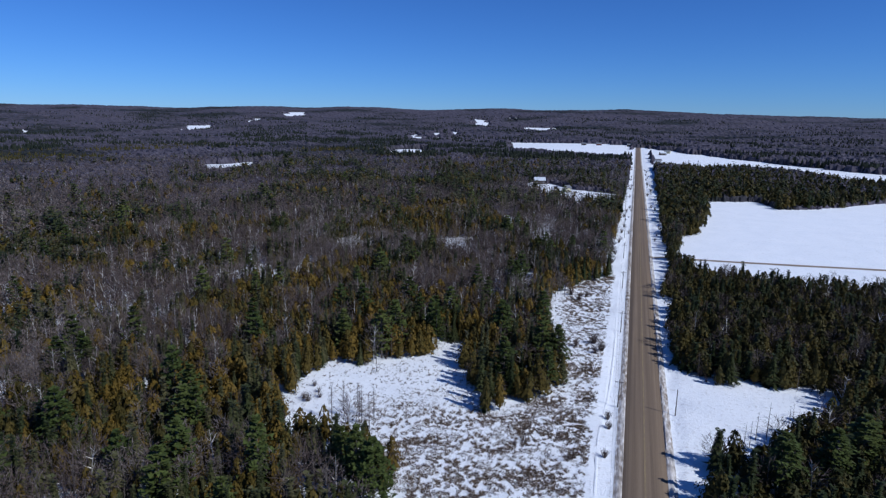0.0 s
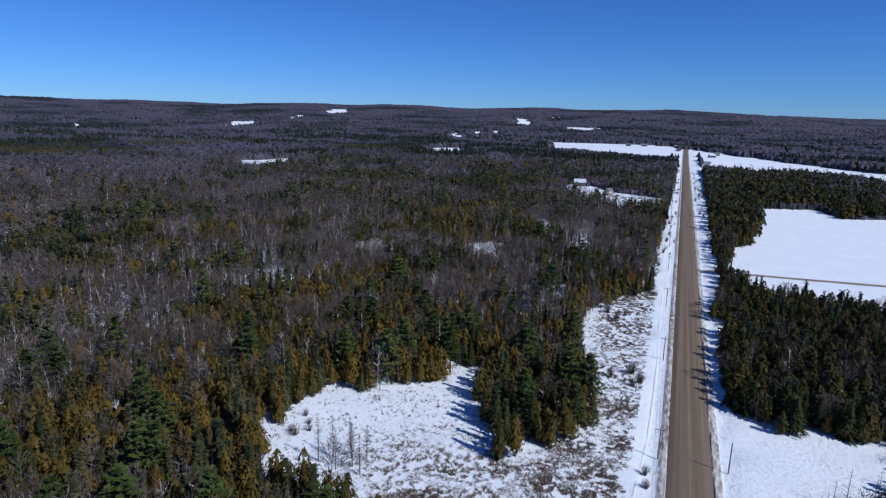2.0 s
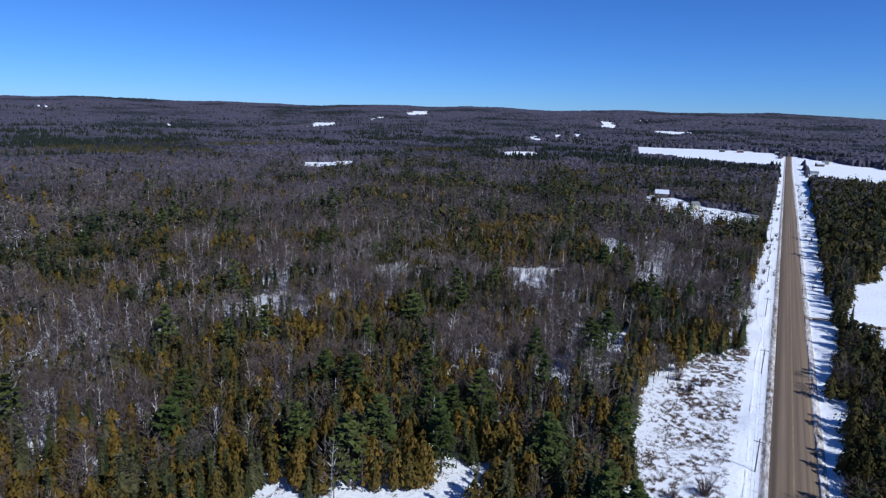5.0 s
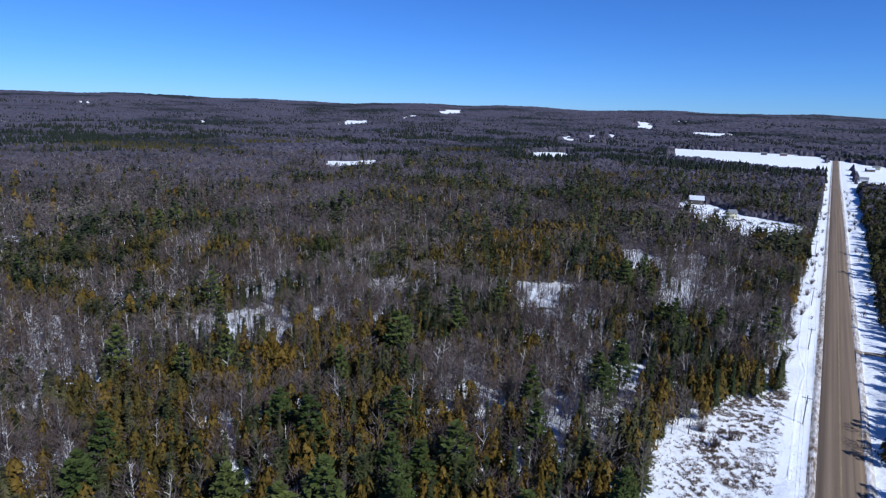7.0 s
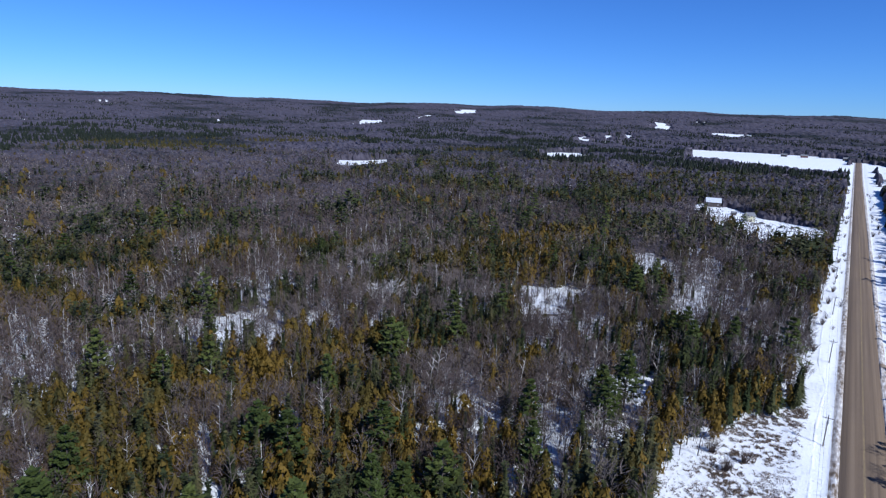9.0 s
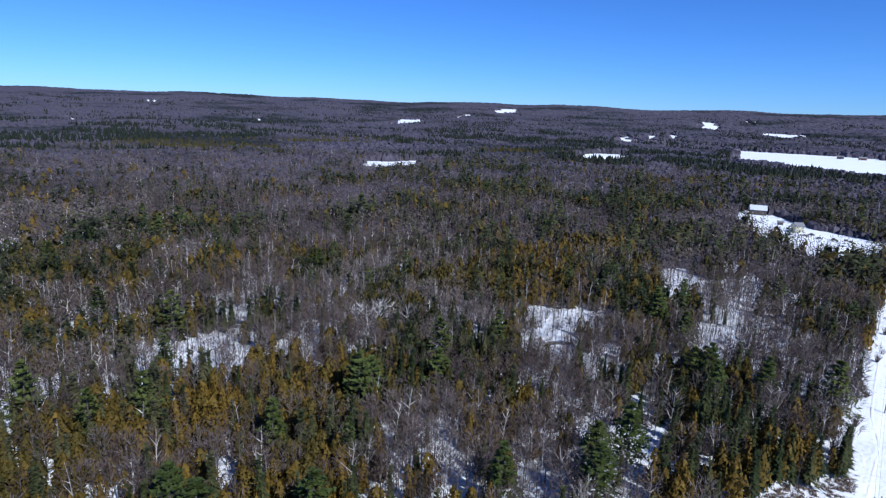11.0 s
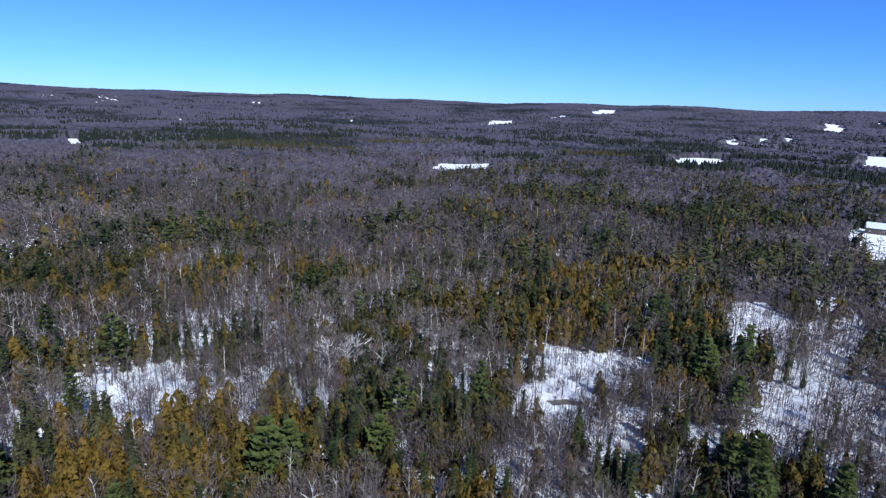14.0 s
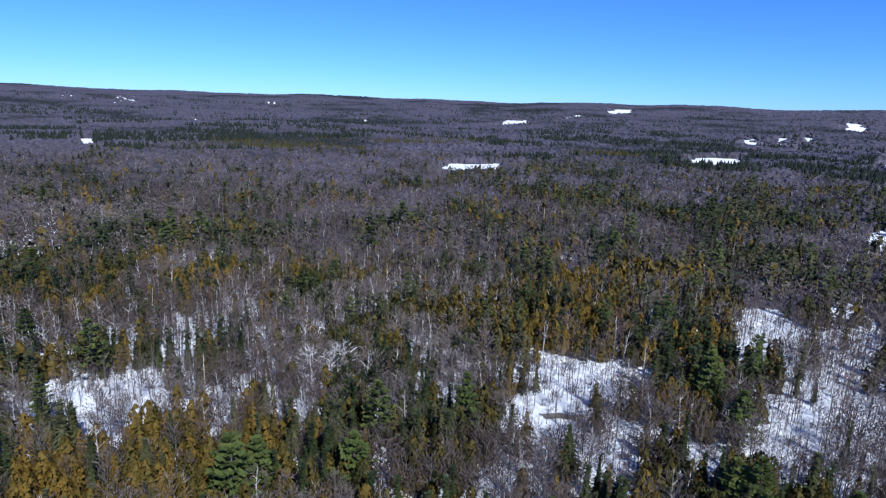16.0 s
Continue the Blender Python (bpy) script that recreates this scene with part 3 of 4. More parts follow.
CEDAR_STANDS = [(-167, 314, 14), (-162, 358, 17), (-166, 385, 13), (-130, 380, 18), (-151, 464, 18), (-117, 442, 17), (-143, 248, 13), (-146, 232, 8),
                (-121, 250, 14), (-80, 357, 9), (-147, 271, 7), (-132, 223, 14), (-76, 177, 10), (-54, 137, 6), (-114, 130, 12), (-143, 111, 14)]
GREEN_STANDS = [(-112, 140, 26), (-85, 112, 20), (-86, 186, 22), (-130, 108, 28), (-40, 165, 15), (-34, 190, 14), (-50, 215, 16), (-100, 170, 18), (-128, 266, 11), (-127, 283, 10), (-140, 299, 8), (-110, 293, 11), (-111, 269, 10), (-108, 306, 9)]
BARE_STANDS = [(-253, 372, 30), (-193, 373, 17), (-237, 462, 34), (-231, 533, 40), (-404, 402, 50), (-470, 340, 60), (-122, 318, 9), (-186, 542, 32),
               (-128, 498, 16), (-434, 560, 70), (-239, 240, 14), (-600, 450, 120)]
DARK_STANDS = [(-217, 325, 9), (-213, 639, 40), (-187, 690, 40), (-347, 640, 40), (-311, 435, 20), (-435, 399, 15), (-285, 240, 22), (-112, 303, 10),
               (-78, 313, 8), (-158, 226, 9), (-101, 394, 9), (-564, 325, 12), (-604, 399, 12), (-601, 463, 12), (-591, 488, 12), (-530, 280, 14), (-552, 305, 9), (-456, 558, 30), (-439, 810, 60), (-44, 308, 7), (-45, 282, 9)]
PINES = [(-56, 104), (-61, 107), (-52, 103), (-27, 170), (-67, 189), (-70, 193), (-39, 166), (-31, 186), (-46, 196),
         (-161, 127), (-127, 98), (-26, 186), (-50, 326), (-79, 368), (-216, 324), (-220, 331), (-77, 200), (-72, 203), (-46, 318), (-57, 266), (-54, 277),
         (-36, 331), (-221, 236), (-296, 248), (38, 141), (46, 150), (27, 134), (-158, 133), (-285, 330), (-290, 322)]


HEIGHT = {0: (6, 11.5), 1: (6, 14.5), 2: (13, 18.5), 3: (8.5, 14.5), 4: (10, 15), 5: (6.5, 12)}


def grown(kind, rng, n):
    lo, hi = HEIGHT[kind]
    return lo + (hi - lo) * rng.beta(1.7, 1.7, n)


# ---------------------------------------------------------------- the woods
SPECIES = {
    0: ("cedar", CEDAR, BARK, "olive-brown white cedar with a dense flame-shaped crown"),
    1: ("spruce", SPRUCE, BARK, "dark green pointed spruce standing in the snow"),
    2: ("white_pine", PINE, BARK, "tall deep green white pine with level limbs"),
    3: ("bare_maple", TWIG, BARK, "leafless grey-brown hardwood with upright twigs"),
    4: ("birch", TWIG, PALE, "leafless birch with a pale slender trunk"),
    5: ("young_aspen", TWIG, BARK, "thin leafless young aspen with few twigs"),
}
PLURAL = {0: "cedar_woods", 1: "spruce_woods", 2: "pine_stand", 3: "bare_woods", 4: "birch_woods", 5: "young_aspen_woods"}


def shapes_of(kind, level):
    """Level 0: single trees; 1 near woods; 2 woods in the middle distance; 3 far woods."""
    n = (6, 8, 7, 6)[level]
    if kind == 0:
        return [cedar_shape(10 + k, (620, 210, 84, 20)[level], (0.42, 0.68, 1.05, 2.0)[level]) for k in range(n)]
    if kind == 1:
        return [spruce_shape(30 + k, (620, 210, 80, 18)[level], (0.5, 0.8, 1.2, 2.1)[level]) for k in range(n)]
    if kind == 2:
        return [pine_shape(50 + k, (30, 13, 8, 4)[level], (6, 5, 4, 4)[level]) for k in range(n)]
    if kind == 5:
        return [bare_shape(150 + k, (8, 6, 5, 3)[level], (150, 80, 34, 9)[level], (5, 3, 3, 3)[level], (0.9, 1.2, 2.1, 5.0)[level], 0.62) for k in range(n)]
    return [bare_shape(70 + k + kind * 20, (14, 9, 6, 3)[level], (380, 150, 62, 16)[level], (5, 3, 3, 3)[level], (0.95, 1.7, 3.0, 7.5)[level]) for k in range(n)]


def seen_from(x, y):
    """Least distance from which the flight sees a tree at this place."""
    return np.where(y < 326, np.maximum(110, np.abs(x + 12)), np.hypot(x + 12, y - 216))


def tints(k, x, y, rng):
    """Needle and twig tone: drifts from stand to stand, a little from tree to tree; cut beyond x = 5 to imitate shade.
    """
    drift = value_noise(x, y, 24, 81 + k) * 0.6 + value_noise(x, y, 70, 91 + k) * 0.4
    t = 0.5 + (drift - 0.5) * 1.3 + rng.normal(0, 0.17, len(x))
    # woods right of the road get a darker tone in place of shade
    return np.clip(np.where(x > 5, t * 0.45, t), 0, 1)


def build_woods():
    rng = np.random.default_rng(11)
    x, y, far = stand(-470, 120, 60, 560, 2.95, 21)
    ok = far < 330
    x, y, far = x[ok], y[ok], far[ok]
    glade = within_any(GLADES, *ragged(x, y))
    thicket = within_any(THICKETS, *ragged(x, y)) & ~glade
    kind = kinds(x, y, 31)
    edge = np.zeros(len(x), bool)
    for dx, dy in ((4, 0), (-4, 0), (0, 5), (0, -5)):
        edge |= within_any(OPEN + GLADES, x + dx, y + dy)
    draw = rng.uniform(0, 1, (4, len(x)))
    kind = np.where(edge & (draw[0] < 0.14), 5, kind)
    shore = np.zeros(len(x), bool)
    for dx, dy in ((8, 0), (-8, 0), (0, 9), (0, -9)):
        shore |= inside(MEADOW, x + dx, y + dy) & (x < -14)
    kind = np.where(shore & (kind > 2) & (draw[2] < 0.62), np.where(draw[1] < 0.6, 0, 1), kind)
    kind = np.where(glade, np.where(draw[1] < 0.62, 5, np.where(draw[2] < 0.86, 3, kind)), kind)
    kind = np.where(thicket, np.where(draw[1] < 0.4, 5, np.where(draw[2] < 0.72, 3, kind)), kind)
    keep = draw[3] < np.where(glade, 0.6, np.where(thicket, 0.76, 0.95))
    x, y, kind, glade = x[keep], y[keep], kind[keep], glade[keep]
    for px, py in PINES:
        clear = np.hypot(x - px, y - py) > 3.2
        x, y, kind, glade = x[clear], y[clear], kind[clear], glade[clear]
    x, y = np.concatenate([x, [p[0] for p in PINES]]), np.concatenate([y, [p[1] for p in PINES]])
    kind, glade = np.concatenate([kind, np.full(len(PINES), 2)]), np.concatenate([glade, np.zeros(len(PINES), bool)])
    named = np.arange(len(x)) >= len(x) - len(PINES)
    single = named | (x > -150) & (x < 60) & (y > 95) & (y < 330) & (rng.uniform(0, 1, len(x)) < 0.08)
    near = seen_from(x, y) < 165
    for k, (name, leaf, bark, label) in SPECIES.items():
        mine = np.nonzero(kind == k)[0]
        h = grown(k, rng, len(mine)) * np.where(glade[mine] & (k == 3), 0.8, 1.0)
        girth = rng.uniform(0.78, 1.3, len(mine))
        h, girth = np.where(x[mine] > 5, h * 0.86, h), np.where(x[mine] > 5, girth * 1.25, girth)
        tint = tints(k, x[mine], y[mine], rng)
        lone = single[mine] & (k != 5)
        lone &= (np.cumsum(lone) <= 110) | named[mine]
        single_trees(k, x[mine][lone], y[mine][lone], h[lone], girth[lone])
        plain_label = label.split(" with")[0].split(" standing")[0]
        for level, pick, words in ((1, near[mine] & ~lone, "woods"), (2, ~near[mine] & ~lone, "woods farther off")):
            if pick.any():
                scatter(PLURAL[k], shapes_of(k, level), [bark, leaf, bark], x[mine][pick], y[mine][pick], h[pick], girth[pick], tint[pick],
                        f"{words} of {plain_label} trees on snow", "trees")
    x, y, far = stand(-1000, 330, 60, 1150, 4.0, 22)
    ok = (far >= 330) & (far < 960) & (rng.uniform(0, 1, len(x)) < np.interp(far, (330, 480, 600, 960), (1.0, 0.8, 0.47, 0.36)))
    x, y, far = x[ok], y[ok], far[ok]
    glade = within_any(GLADES, x, y)
    kind = kinds(x, y, 32)
    kind = np.where(glade, 3, kind)
    keep = rng.uniform(0, 1, len(x)) < np.where(glade, 0.3, 0.93)
    x, y, far, kind = x[keep], y[keep], far[keep], kind[keep]
    for k, (name, leaf, bark, label) in SPECIES.items():
        mine = kind == k
        n = int(mine.sum())
        if not n:
            continue
        h = grown(k, rng, n) * (1.0 if k > 2 else 1.1)
        scatter("far_" + PLURAL[k], shapes_of(k, 3), [bark, leaf, bark], x[mine], y[mine], h, rng.uniform(0.95, 1.5, n), tints(k, x[mine], y[mine], rng),
                f"far woods of {label.split(' with')[0].split(' standing')[0]} trees", "trees")


TREE_PARTS = {}


def single_trees(kind, x, y, h, girth):
    """Trees near the road, each a thing with a trunk and a crown."""
    name, leaf, bark, label = SPECIES[kind]
    if kind not in TREE_PARTS:
        TREE_PARTS[kind] = []
        for k, (v, t, m) in enumerate(shapes_of(kind, 0)):
            tint = np.full(len(v), (0.3, 0.45, 0.55, 0.7, 0.5, 0.4)[k])
            TREE_PARTS[kind].append([mesh_from("trunk", v, t[m == 0], [bark], None, tint),
                                     mesh_from("crown", v, t[m > 0], [leaf, bark], m[m > 0] - 1, tint)])
    for k in range(len(x)):
        s = h[k] / 10
        g = s * girth[k]
        m = Matrix.Translation((x[k], y[k], float(rise(x[k], y[k])) - 0.1)) @ Matrix.Rotation(k * 2.4, 4, "Z") @ Matrix.Diagonal((g, g, s, 1))
        ob = new(name)
        ob.matrix_world = m
        tagged(ob, label, "tree", name + " trees near the road")
        for me in TREE_PARTS[kind][k % 6]:
            new(me.name.split(".")[0], me).parent = ob


build_woods()


# ---------------------------------------------------------------- distant woods
def build_canopy():
    az = np.radians(np.arange(-29, 93, 0.19))
    far = np.geomspace(330, 4830, 300)
    A, R = np.meshgrid(az, far)
    rng = np.random.default_rng(41)
    A = A + rng.uniform(-0.4, 0.4, A.shape) * np.radians(0.16)
    R = R * (1 + rng.uniform(-0.4, 0.4, R.shape) * 0.0083)
    X, Y = -10 - R * np.sin(A), 150 + R * np.cos(A)
    Z = rise(X, Y) + np.interp(R, (330, 400, 520, 700, 1000), (0.2, 1.6, 3.8, 5.5, 8.5)) + np.interp(R, (330, 420, 1000), (0.1, 0.5, 1.0)) * rng.uniform(-2.6, 2.6, X.shape) + 4 * value_noise(X, Y, 60, 8) - 2
    wx = X + (value_noise(X, Y, 30, 61) - 0.5) * np.interp(R, (400, 1500, 3000), (6, 40, 80))
    wy = Y + (value_noise(X, Y, 45, 62) - 0.5) * np.interp(R, (400, 1500, 3000), (6, 35, 70))
    bare = (within_any(FIELDS, wx, wy) & (rng.uniform(0, 1, X.shape) < np.where(X < -2200, 0.55, 1.0))) | within_any(OPEN + GLADES + THICKETS, X, Y)
    Z = np.where(bare, rise(X, Y) - 3, Z)
    Z[0] = rise(X[0], Y[0]) - 3
    i = np.arange(X.size).reshape(X.shape)
    quads = np.stack([i[:-1, :-1], i[:-1, 1:], i[1:, 1:], i[1:, :-1]], -1).reshape(-1, 4)
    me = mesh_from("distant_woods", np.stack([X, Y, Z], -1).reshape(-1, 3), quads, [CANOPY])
    tagged(new("distant_woods", me), "distant woods tinted purple-grey for haze, with dark conifer stands", "woods", kind="stuff")
    # conifers that stand above the rest
    n = 60000
    R = 900 * np.exp(rng.uniform(0, 1, n) * math.log(3600 / 900))
    A = np.radians(rng.uniform(-32, 96, n))
    x, y = -10 - R * np.sin(A), 150 + R * np.cos(A)
    keep = (value_noise(x, y, 120, 9) * 0.6 + value_noise(x, y, 40, 10) * 0.4 > 0.575) & ~within_any(FIELDS + [EAST_FIELD, CORRIDOR], x, y)
    x, y = x[keep], y[keep]
    n = len(x)
    shapes = [cone_shape(90 + k) for k in range(5)]
    scatter("distant_conifers", shapes, [BARK, FIR], x, y, rng.uniform(12, 18, n), rng.uniform(1.1, 1.7, n), rng.uniform(0, 0.55, n),
            "dark pointed conifers rising out of the distant woods", "trees")
    # belts of rusty cedar in the far hardwoods
    bx, by = [], []
    for cx, cy, long, wide in ((-890, 590, 75, 34), (-835, 680, 70, 26), (-950, 650, 70, 40), (-945, 930, 110, 40), (-975, 1090, 120, 50), (-560, 1070, 90, 40)):
        q = rng.normal(0, 1, (260, 2))
        away = np.array((cx + 10, cy - 150)) / math.hypot(cx + 10, cy - 150)
        bx.append(cx - away[1] * q[:, 0] * long * 0.6 + away[0] * q[:, 1] * wide * 0.6)
        by.append(cy + away[0] * q[:, 0] * long * 0.6 + away[1] * q[:, 1] * wide * 0.6)
    x, y = np.concatenate(bx), np.concatenate(by)
    keep = ~within_any(FIELDS, x, y)
    x, y = x[keep], y[keep]
    n = len(x)
    scatter("distant_cedars", shapes, [BARK, CEDAR], x, y, rng.uniform(10, 15, n), rng.uniform(1.0, 1.6, n), rng.uniform(0.0, 0.28, n),
            "belts of rusty brown cedars in the distant woods", "trees")


build_canopy()


# ---------------------------------------------------------------- meadow growth
def build_growth():
    rng = np.random.default_rng(51)
    x, y = rng.uniform(-100, -9, 300000), rng.uniform(60, 312, 300000)
    dense = value_noise(x, y, 9, 12) * 0.3 + value_noise(x, y, 0.95, 13) * 0.7
    wet = np.exp(-((x + 44) / 22) ** 2 - ((y - 128) / 22) ** 2) + np.exp(-((x + 21) / 8) ** 2) * (y > 120)
    keep = inside(MEADOW, x, y) & (rng.uniform(0, 1, len(x)) < np.clip((dense - 0.42) * 6.0, 0, 1) * np.clip(wet * 1.7, 0.10, 1.0)) & (x < -12.5)
    x, y = x[keep], y[keep]
    n = len(x)
    scatter("marsh_grass", [tuft_shape(k, 5) for k in range(8)], [STRAW, STRAW], x, y, rng.uniform(0.35, 0.85, n), rng.uniform(1.0, 1.7, n),
            rng.uniform(0, 1, n), "dry brown marsh grass standing through the snow", "grass", base=1.0)
    x, y = rng.uniform(-300, 60, 17000), rng.uniform(60, 480, 17000)
    edge = within_any(GLADES, x, y) & (rng.uniform(0, 1, len(x)) < 0.3)
    edge |= inside(MEADOW, x, y) & (value_noise(x, y, 16, 14) > 0.72) & (x < -14) & (rng.uniform(0, 1, len(x)) < 0.3)
    edge |= ~within_any(OPEN, x, y) & (rng.uniform(0, 1, len(x)) < 0.16)
    x, y = x[edge], y[edge]
    n = len(x)
    scatter("undergrowth", [shrub_shape(k, 11) for k in range(6)], [TWIG, TWIG], x, y, rng.uniform(0.7, 1.6, n), rng.uniform(0.8, 1.4, n),
            rng.uniform(0, 0.8, n), "bare brown undergrowth in the snow", "shrubs", base=1.0)


build_growth()


def single(name, shape, mats, x, y, scale, label, category, group):
    """A plant of its own: its stem and its branches."""
    v, t, m = shape
    ob = empty(name, Matrix.Translation((x, y, float(verge(x)) - 0.05)) @ Matrix.Rotation(x + y, 4, "Z") @ Matrix.Diagonal((scale * 1.1, scale * 1.1, scale, 1)), label, category, group)
    for q, piece in ((0, "trunk"), (1, "crown")):
        if (m == q).any():
            ob_part = new(piece, mesh_from(piece, v, t[m == q], [mats[q]], None, np.full(len(v), 0.45)))
            ob_part.parent = ob
            tagged(ob_part, kind="stuff" if q else "")


for k, (x, y, sc) in enumerate([(-16.3, 211, 1.8), (-13.4, 205, 1.5), (-15.2, 202, 1.3), (-22, 206, 1.2), (-26, 262, 1.4), (-23, 268, 1.3), (-30, 268, 1.5), (-9.2, 157, 1.0), (-8.6, 152, 0.9), (-9.0, 138, 0.9), (-40, 232, 1.7),
                                (-43, 236, 1.8), (-37, 238, 1.6), (-18, 318, 1.6), (-15, 337, 1.3), (-13, 395, 1.2), (-12, 430, 1.3), (-14, 360, 1.1),
                                (-11, 455, 1.2), (-12, 500, 1.3), (-10.5, 530, 1.2), (8, 650, 1.5), (12, 690, 1.5), (-9, 700, 1.4), (-88, 140, 1.1), (13, 198, 1.4), (17, 194, 1.6), (22, 193, 1.5)]):
    single("shrub", shrub_shape(200 + k, 64), [BARK, TWIG], x, y, sc, "bare brown shrub growing through the snow", "shrub", "shrubs in the meadows")


verges = np.random.default_rng(91)
for k in range(44):
    y = float(verges.uniform(370, 1000))
    x = float(verges.uniform(-12.5, -7.2) if k % 2 else verges.uniform(8, 13))
    single("shrub", shrub_shape(240 + k % 8, 26), [BARK, TWIG], x, y, float(verges.uniform(0.7, 1.5)), "bare brown shrub on the snowy roadside", "shrub", "shrubs along the road")


def larch_shape(seed, twigs):
    """A bare or dead conifer: a straight stem with many short thin branches that shorten upwards."""
    s = Shape(seed)
    s.stick((0, 0, 0), (0.1, 0, 9.6), 0.11, 0.015, 5, 0)
    for k in range(twigs):
        z = 1.2 + 8.2 * s.rng.uniform(0, 1)
        a = s.rng.uniform(0, 6.28)
        q = (10.4 - z) * 0.2 * s.rng.uniform(0.4, 1.2) + 0.15
        root, tip = np.array((0, 0, z)), np.array((math.cos(a) * q, math.sin(a) * q, z + s.rng.uniform(-0.1, 0.45) * q))
        s.sliver(root, tip, 0.03, 1)
        s.sliver(root * 0.45 + tip * 0.55, tip + s.rng.normal(0, 0.22, 3), 0.03, 1)
    return s.arrays()


for k, (x, y) in enumerate([(24, 153), (26, 157), (22, 149), (29, 160), (33, 158), (27, 151), (20, 146), (35, 163), (38, 160)]):
    single("dead_spruce", larch_shape(300 + k, 46), [BARK, BARK], x, y, 0.75 + 0.08 * (k % 5), "dead spruce stem with short broken branches", "tree", "dead spruces at the meadow edges")
for k, (x, y) in enumerate([(-73, 140), (-71, 137), (-75, 136), (-69, 134), (-72, 132), (-67, 137), (-66, 132), (-77, 133)]):
    single("larch", larch_shape(320 + k, 130), [BARK, TWIG], x, y, 0.85 + 0.09 * (k % 4), "bare leafless larch with fine brown twigs", "tree", "bare larches in the meadow")


for k, (x, y) in enumerate([(-153, 291), (-147, 294), (-150, 299)]):
    old = empty("old_maple", Matrix.Translation((x, y, -0.1)) @ Matrix.Diagonal((2.2, 2.2, 1.45, 1)), "old leafless maple with spreading pale grey limbs", "tree", "old maples in the woods")
    v, t, m = bare_shape(500 + k, 22, 110, 6, 1.5)
    new("trunk", mesh_from("trunk", v, t[m == 0], [BARK])).parent = old
    new("crown", mesh_from("crown", v, t[m > 0], [PALE])).parent = old


# ---------------------------------------------------------------- poles and cables
def utility_pole(x, y, crossarm=True, height=8.2):
    z = float(verge(x)) - 0.3
    pole = empty("utility_pole", pose(x, y, z), "weathered wooden utility pole beside the road" if crossarm else
                 "single short wooden pole in the snow beside the road", "utility pole", "utility poles along the road")
    part("post", rod(0.16, 0.11, 0, height + 0.3, sides=10), WOOD, pole)
    if crossarm:
        part("crossarm", box(-1.2, 1.2, -0.17, -0.06, height - 0.5, height - 0.36, 0.01), WOOD, pole)
        for dx in (-1.1, -0.45, 1.1):
            part("insulator", rod(0.06, 0.04, height - 0.36, height - 0.16, dx, -0.115), CERAMIC, pole, "small ceramic insulator")
        for s in (-1, 1):
            part("brace", rod(0.02, 0.02, -0.48, 0.48, s * 0.36, -0.14, 5, Matrix.Translation((0, 0, height - 0.85)) @ Matrix.Rotation(s * 0.85, 4, "Y")), STEEL, pole)
        part("transformer", rod(0.22, 0.22, height - 1.9, height - 1.1, 0.0, -0.42, 12), STEEL, pole, "grey steel transformer can") if int(y) in (289, 477) else None
    return pole


def cable(a, b, sag):
    cu = bpy.data.curves.new("power_cable", "CURVE")
    cu.dimensions, cu.bevel_depth, cu.bevel_resolution = "3D", 0.018, 1
    sp = cu.splines.new("POLY")
    sp.points.add(12)
    for k in range(13):
        f = k / 12
        p = Vector(a).lerp(Vector(b), f) - Vector((0, 0, sag * 4 * f * (1 - f)))
        sp.points[k].co = (*p, 1)
    cu.materials.append(CABLE)
    tagged(new("power_cable", cu), "thin black power cable strung between poles", "cable", "power cables along the road")


POLES = [(-6.0 - 0.0125 * (y - 102), y) for y in (40, 102, 165, 227, 289, 352, 414, 477, 540, 603, 666, 730, 795, 860)]
for x, y in POLES:
    utility_pole(x, y)
utility_pole(8.0, 165, False, 7.6)
for (ax, ay), (bx, by) in zip(POLES, POLES[1:]):
    for dx in (-1.1, -0.45, 1.1):
        cable((ax + dx, ay - 0.115, float(verge(ax)) + 7.75), (bx + dx, by - 0.115, float(verge(bx)) + 7.75), 0.7)


# ---------------------------------------------------------------- buildings
def gable_house(name, m, w, d, eave, ridge, wall_mat, roof_mat, windows, label, door=True):
    h = empty(name, m, label, "house")
    bm = box(-w / 2, w / 2, -d / 2, d / 2, -0.3, eave)
    for s in (-1, 1):
        vs = [bm.verts.new((s * w / 2, -d / 2, eave)), bm.verts.new((s * w / 2, d / 2, eave)), bm.verts.new((s * w / 2, 0, ridge))]
        bm.faces.new(vs)
    part("wall", bm, wall_mat, h)
    slope = math.atan2(ridge - eave, d / 2)
    run = math.hypot(ridge - eave, d / 2) + 0.5
    for s in (-1, 1):
        bm = box(-w / 2 - 0.4, w / 2 + 0.4, 0, run, 0, 0.18, 0.02)
        bm.transform(Matrix.Translation((0, 0, ridge + 0.02)) @ Matrix.Rotation(0 if s > 0 else math.pi, 4, "Z") @ Matrix.Rotation(-slope, 4, "X"))
        part("roof", bm, roof_mat, h)
    for wx, wz, ww, wh in windows:
        win = part("window", box(wx - ww / 2, wx + ww / 2, -d / 2 - 0.06, -d / 2 - 0.003, wz, wz + wh), WHITE, h, "white-framed window")
        part("pane", box(wx - ww / 2 + 0.12, wx + ww / 2 - 0.12, -d / 2 - 0.08, -d / 2 - 0.055, wz + 0.12, wz + wh - 0.12), PANE, win)
    if door:
        part("door", box(-0.5, 0.5, -d / 2 - 0.07, -d / 2 - 0.004, 0.0, 2.05), BOARD, h)
    return h


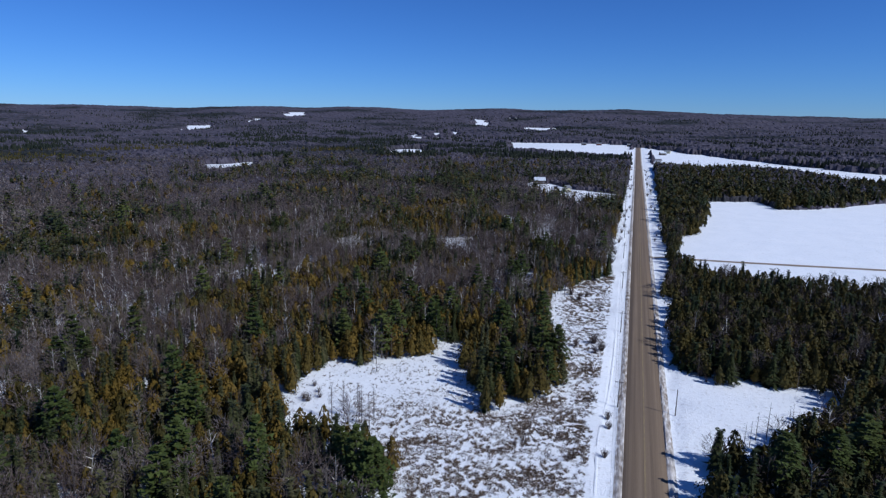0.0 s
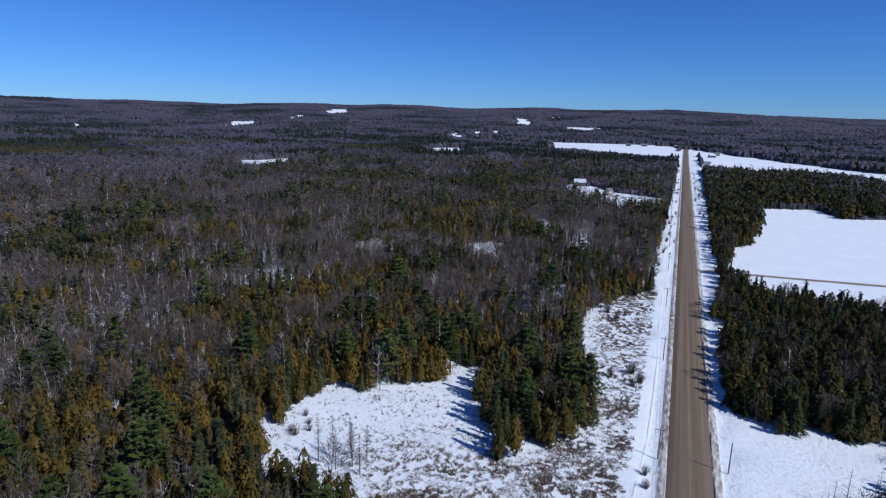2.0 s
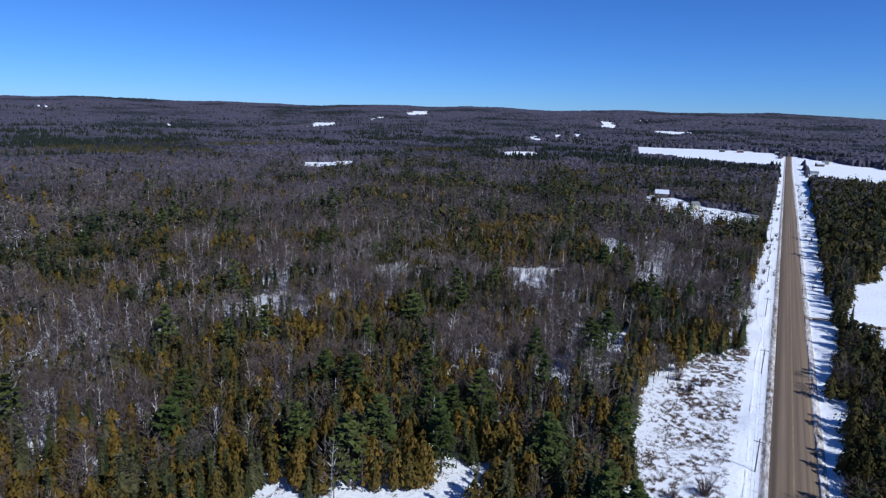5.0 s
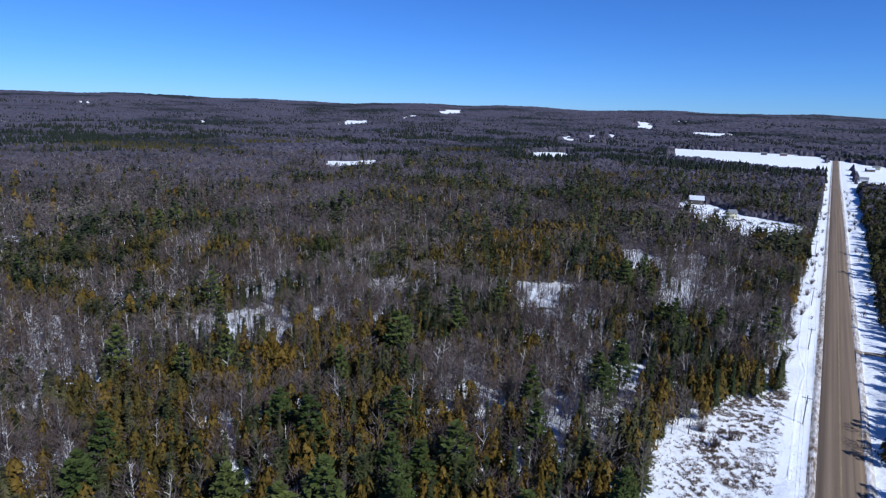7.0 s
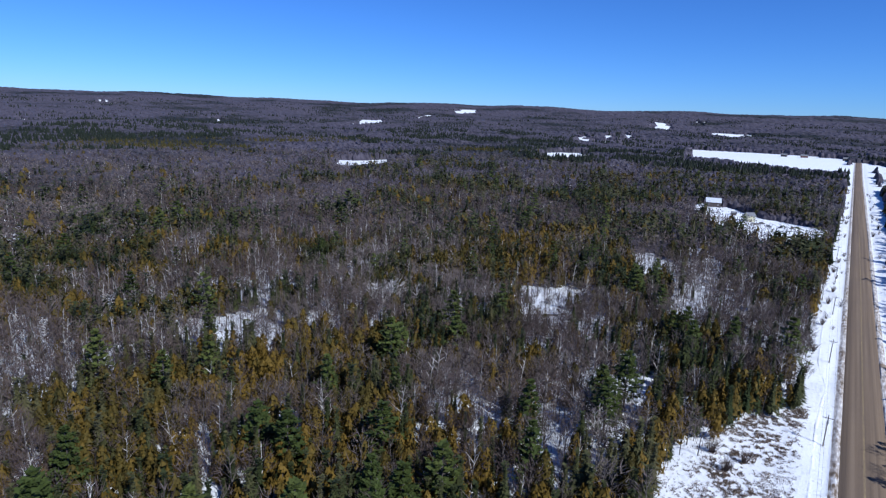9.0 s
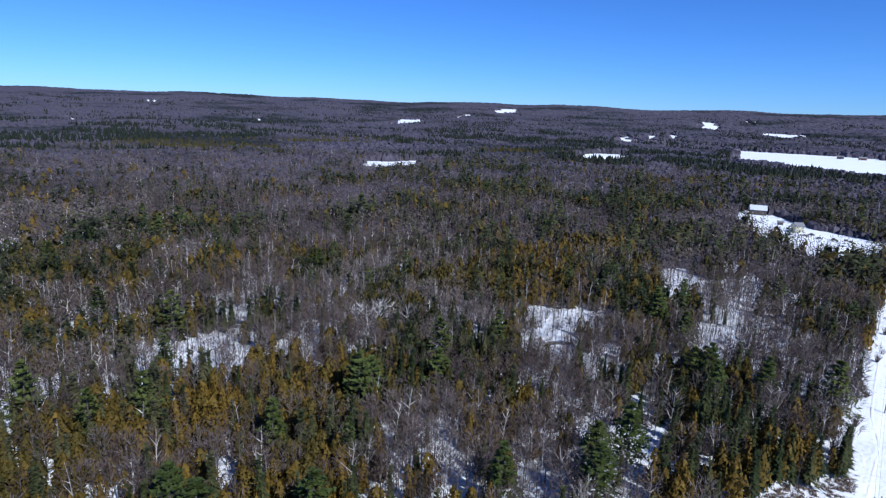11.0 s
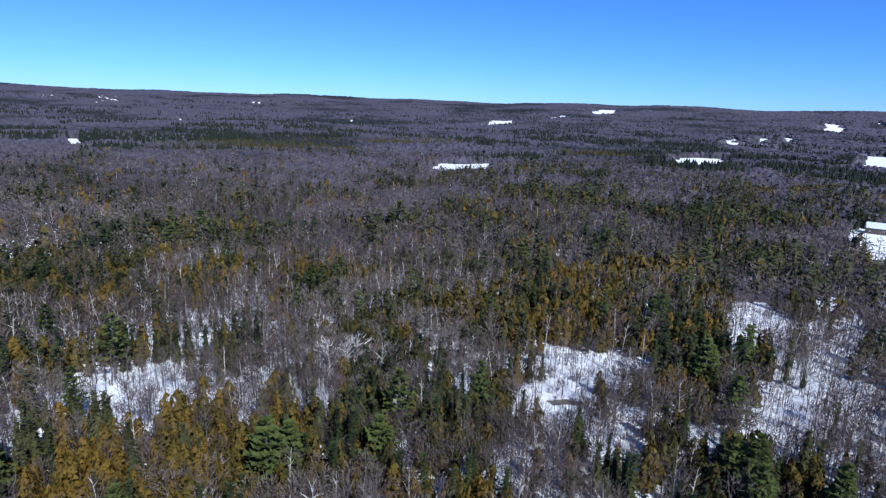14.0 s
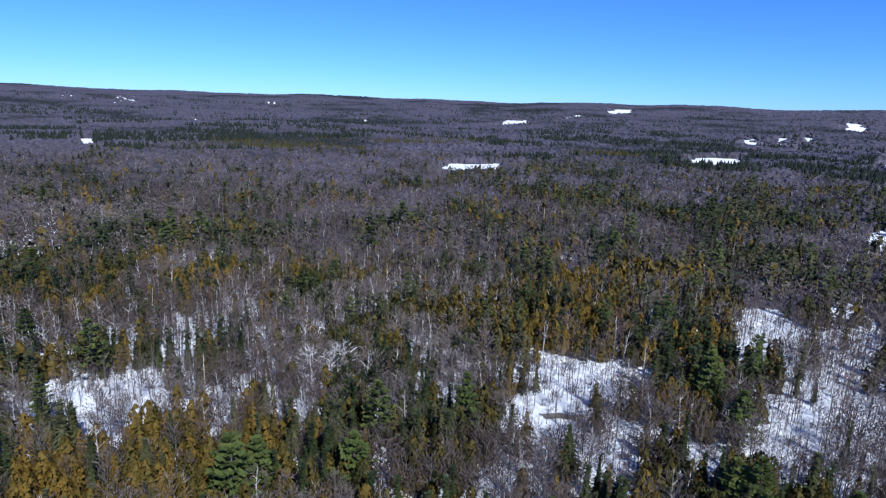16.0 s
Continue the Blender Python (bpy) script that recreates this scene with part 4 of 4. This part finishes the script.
gable_house("barn", pose(-112, 718, 0, 0, 0, 16), 12.5, 9, 4.4, 7.8, BOARD, TIN, [(-4, 1.6, 1.2, 1.0), (4, 1.6, 1.2, 1.0)],
            "dark board barn with a pale metal roof in a snowy yard")
gable_house("cottage", pose(-73, 652, 0, 0, 0, 40), 6.4, 5.8, 4.7, 6.9, CREAM, SHINGLE,
            [(-2.0, 0.9, 1.1, 1.2), (2.0, 0.9, 1.1, 1.2), (-2.0, 3.0, 1.1, 1.2), (2.0, 3.0, 1.1, 1.2)], "cream two-storey cottage with dark windows")
gable_house("shed", pose(-88, 676, 0, 0, 0, 20), 3.6, 3.0, 2.2, 3.1, BOARD, SHINGLE, [], "small dark board shed in the yard")


for x, y, turn, w, wall, roof, words in ((34, 1172, 8, 11, WHITE, SHINGLE, "white farmhouse with a grey roof beside the road"), (50, 1392, 20, 13, BOARD, TIN, "dark farm building with a pale roof by a snowy field"),
                                         (62, 1448, -15, 12, CREAM, SHINGLE, "cream farmhouse with a grey roof by a snowy field"), (-22, 1668, 5, 12, BOARD, SHINGLE, "dark wooden farmhouse at the field's end"),
                                         (-102, 1716, 12, 14, REDBOARD, SHINGLE, "weathered red barn behind a snowy field"), (-143, 1728, -10, 12, BOARD, SHINGLE, "dark wooden barn behind a snowy field")):
    gable_house("farmhouse", pose(x, y, float(rise(x, y)), 0, 0, turn), w, 8, 4.2, 7.0, wall, roof, [(-w / 3, 1.2, 1.2, 1.3), (w / 3, 1.2, 1.2, 1.3)], words)


def car(x, y, turn, paint):
    """A parked saloon: rounded body, glass house, four wheels."""
    c = empty("car", pose(x, y, 0.02, 0, 0, turn), "parked car standing in a snowy yard", "car", "parked cars in the yard")
    part("body", box(-2.1, 2.1, -0.85, 0.85, 0.3, 0.85, 0.14), paint, c)
    bm = box(-1.2, 0.9, -0.74, 0.74, 0.86, 1.42, 0.16)
    part("cabin", bm, PANE, c, "dark glass cabin")
    part("roof", box(-0.9, 0.6, -0.68, 0.68, 1.42, 1.47, 0.02), paint, c)
    for wx in (-1.3, 1.3):
        for wy in (-0.8, 0.8):
            wheel = part("wheel", rod(0.32, 0.32, -0.1, 0.1, wx, wy, 14, Matrix.Translation((0, 0, 0.32)) @ Matrix.Rotation(math.pi / 2, 4, "X")), CABLE, c, "black tyre")
            part("rim", rod(0.19, 0.19, -0.11, 0.11, wx, wy, 10, Matrix.Translation((0, 0, 0.32)) @ Matrix.Rotation(math.pi / 2, 4, "X")), STEEL, wheel)


GREYCAR = plain("grey_car_paint", (0.10, 0.11, 0.13), (0.16, 0.17, 0.19), 1.0, 0.3)
REDCAR = plain("dark_car_paint", (0.05, 0.045, 0.05), (0.08, 0.07, 0.075), 1.0, 0.3)
car(-57, 633, 30, GREYCAR)
car(-49, 637, 80, REDCAR)
car(-63, 645, 10, REDCAR)


def woodpile(x, y, turn):
    p = empty("woodpile", pose(x, y, 0, 0, 0, turn), "stacked brown firewood logs in the yard", "woodpile", "woodpiles in the yard")
    rng = np.random.default_rng(7)
    for row in range(4):
        for k in range(9):
            part("log", rod(0.17, 0.16, -0.6, 0.6, (k - 4) * 0.36 + 0.18 * (row % 2), rng.uniform(-0.08, 0.08), 7,
                            Matrix.Translation((0, 0, 0.16 + row * 0.3)) @ Matrix.Rotation(math.pi / 2, 4, "X")), WOOD, p)


woodpile(-66, 638, 20)
woodpile(-42, 640, 70)

# fallen branches at the meadow's edge
for k, (x, y) in enumerate([(-88, 146), (-91, 149), (-86, 143), (-90, 141)]):
    single("brush_heap", shrub_shape(400 + k, 40), [BARK, TWIG], x, y, 0.9, "low heap of fallen grey branches on snow", "branches", "brush heaps at the meadow edge")


def puddle(x, y, turn, long, wide):
    """A flat patch of open meltwater with an uneven shore."""
    bm = bmesh.new()
    ring = [bm.verts.new((long * math.cos(a) * (1 + 0.2 * math.sin(3 * a + 1)), wide * math.sin(a) * (1 + 0.3 * math.sin(5 * a)), 0)) for a in np.linspace(0, 6.2832, 37)[:-1]]
    bm.faces.new(ring)
    ob = part("puddle", bm, WATER)
    ob.matrix_world = pose(x, y, 0.24, 0, 0, turn)
    tagged(ob, "dark open meltwater in a snowy glade", "puddle")


puddle(-101, 334, 47, 5.5, 1.5)
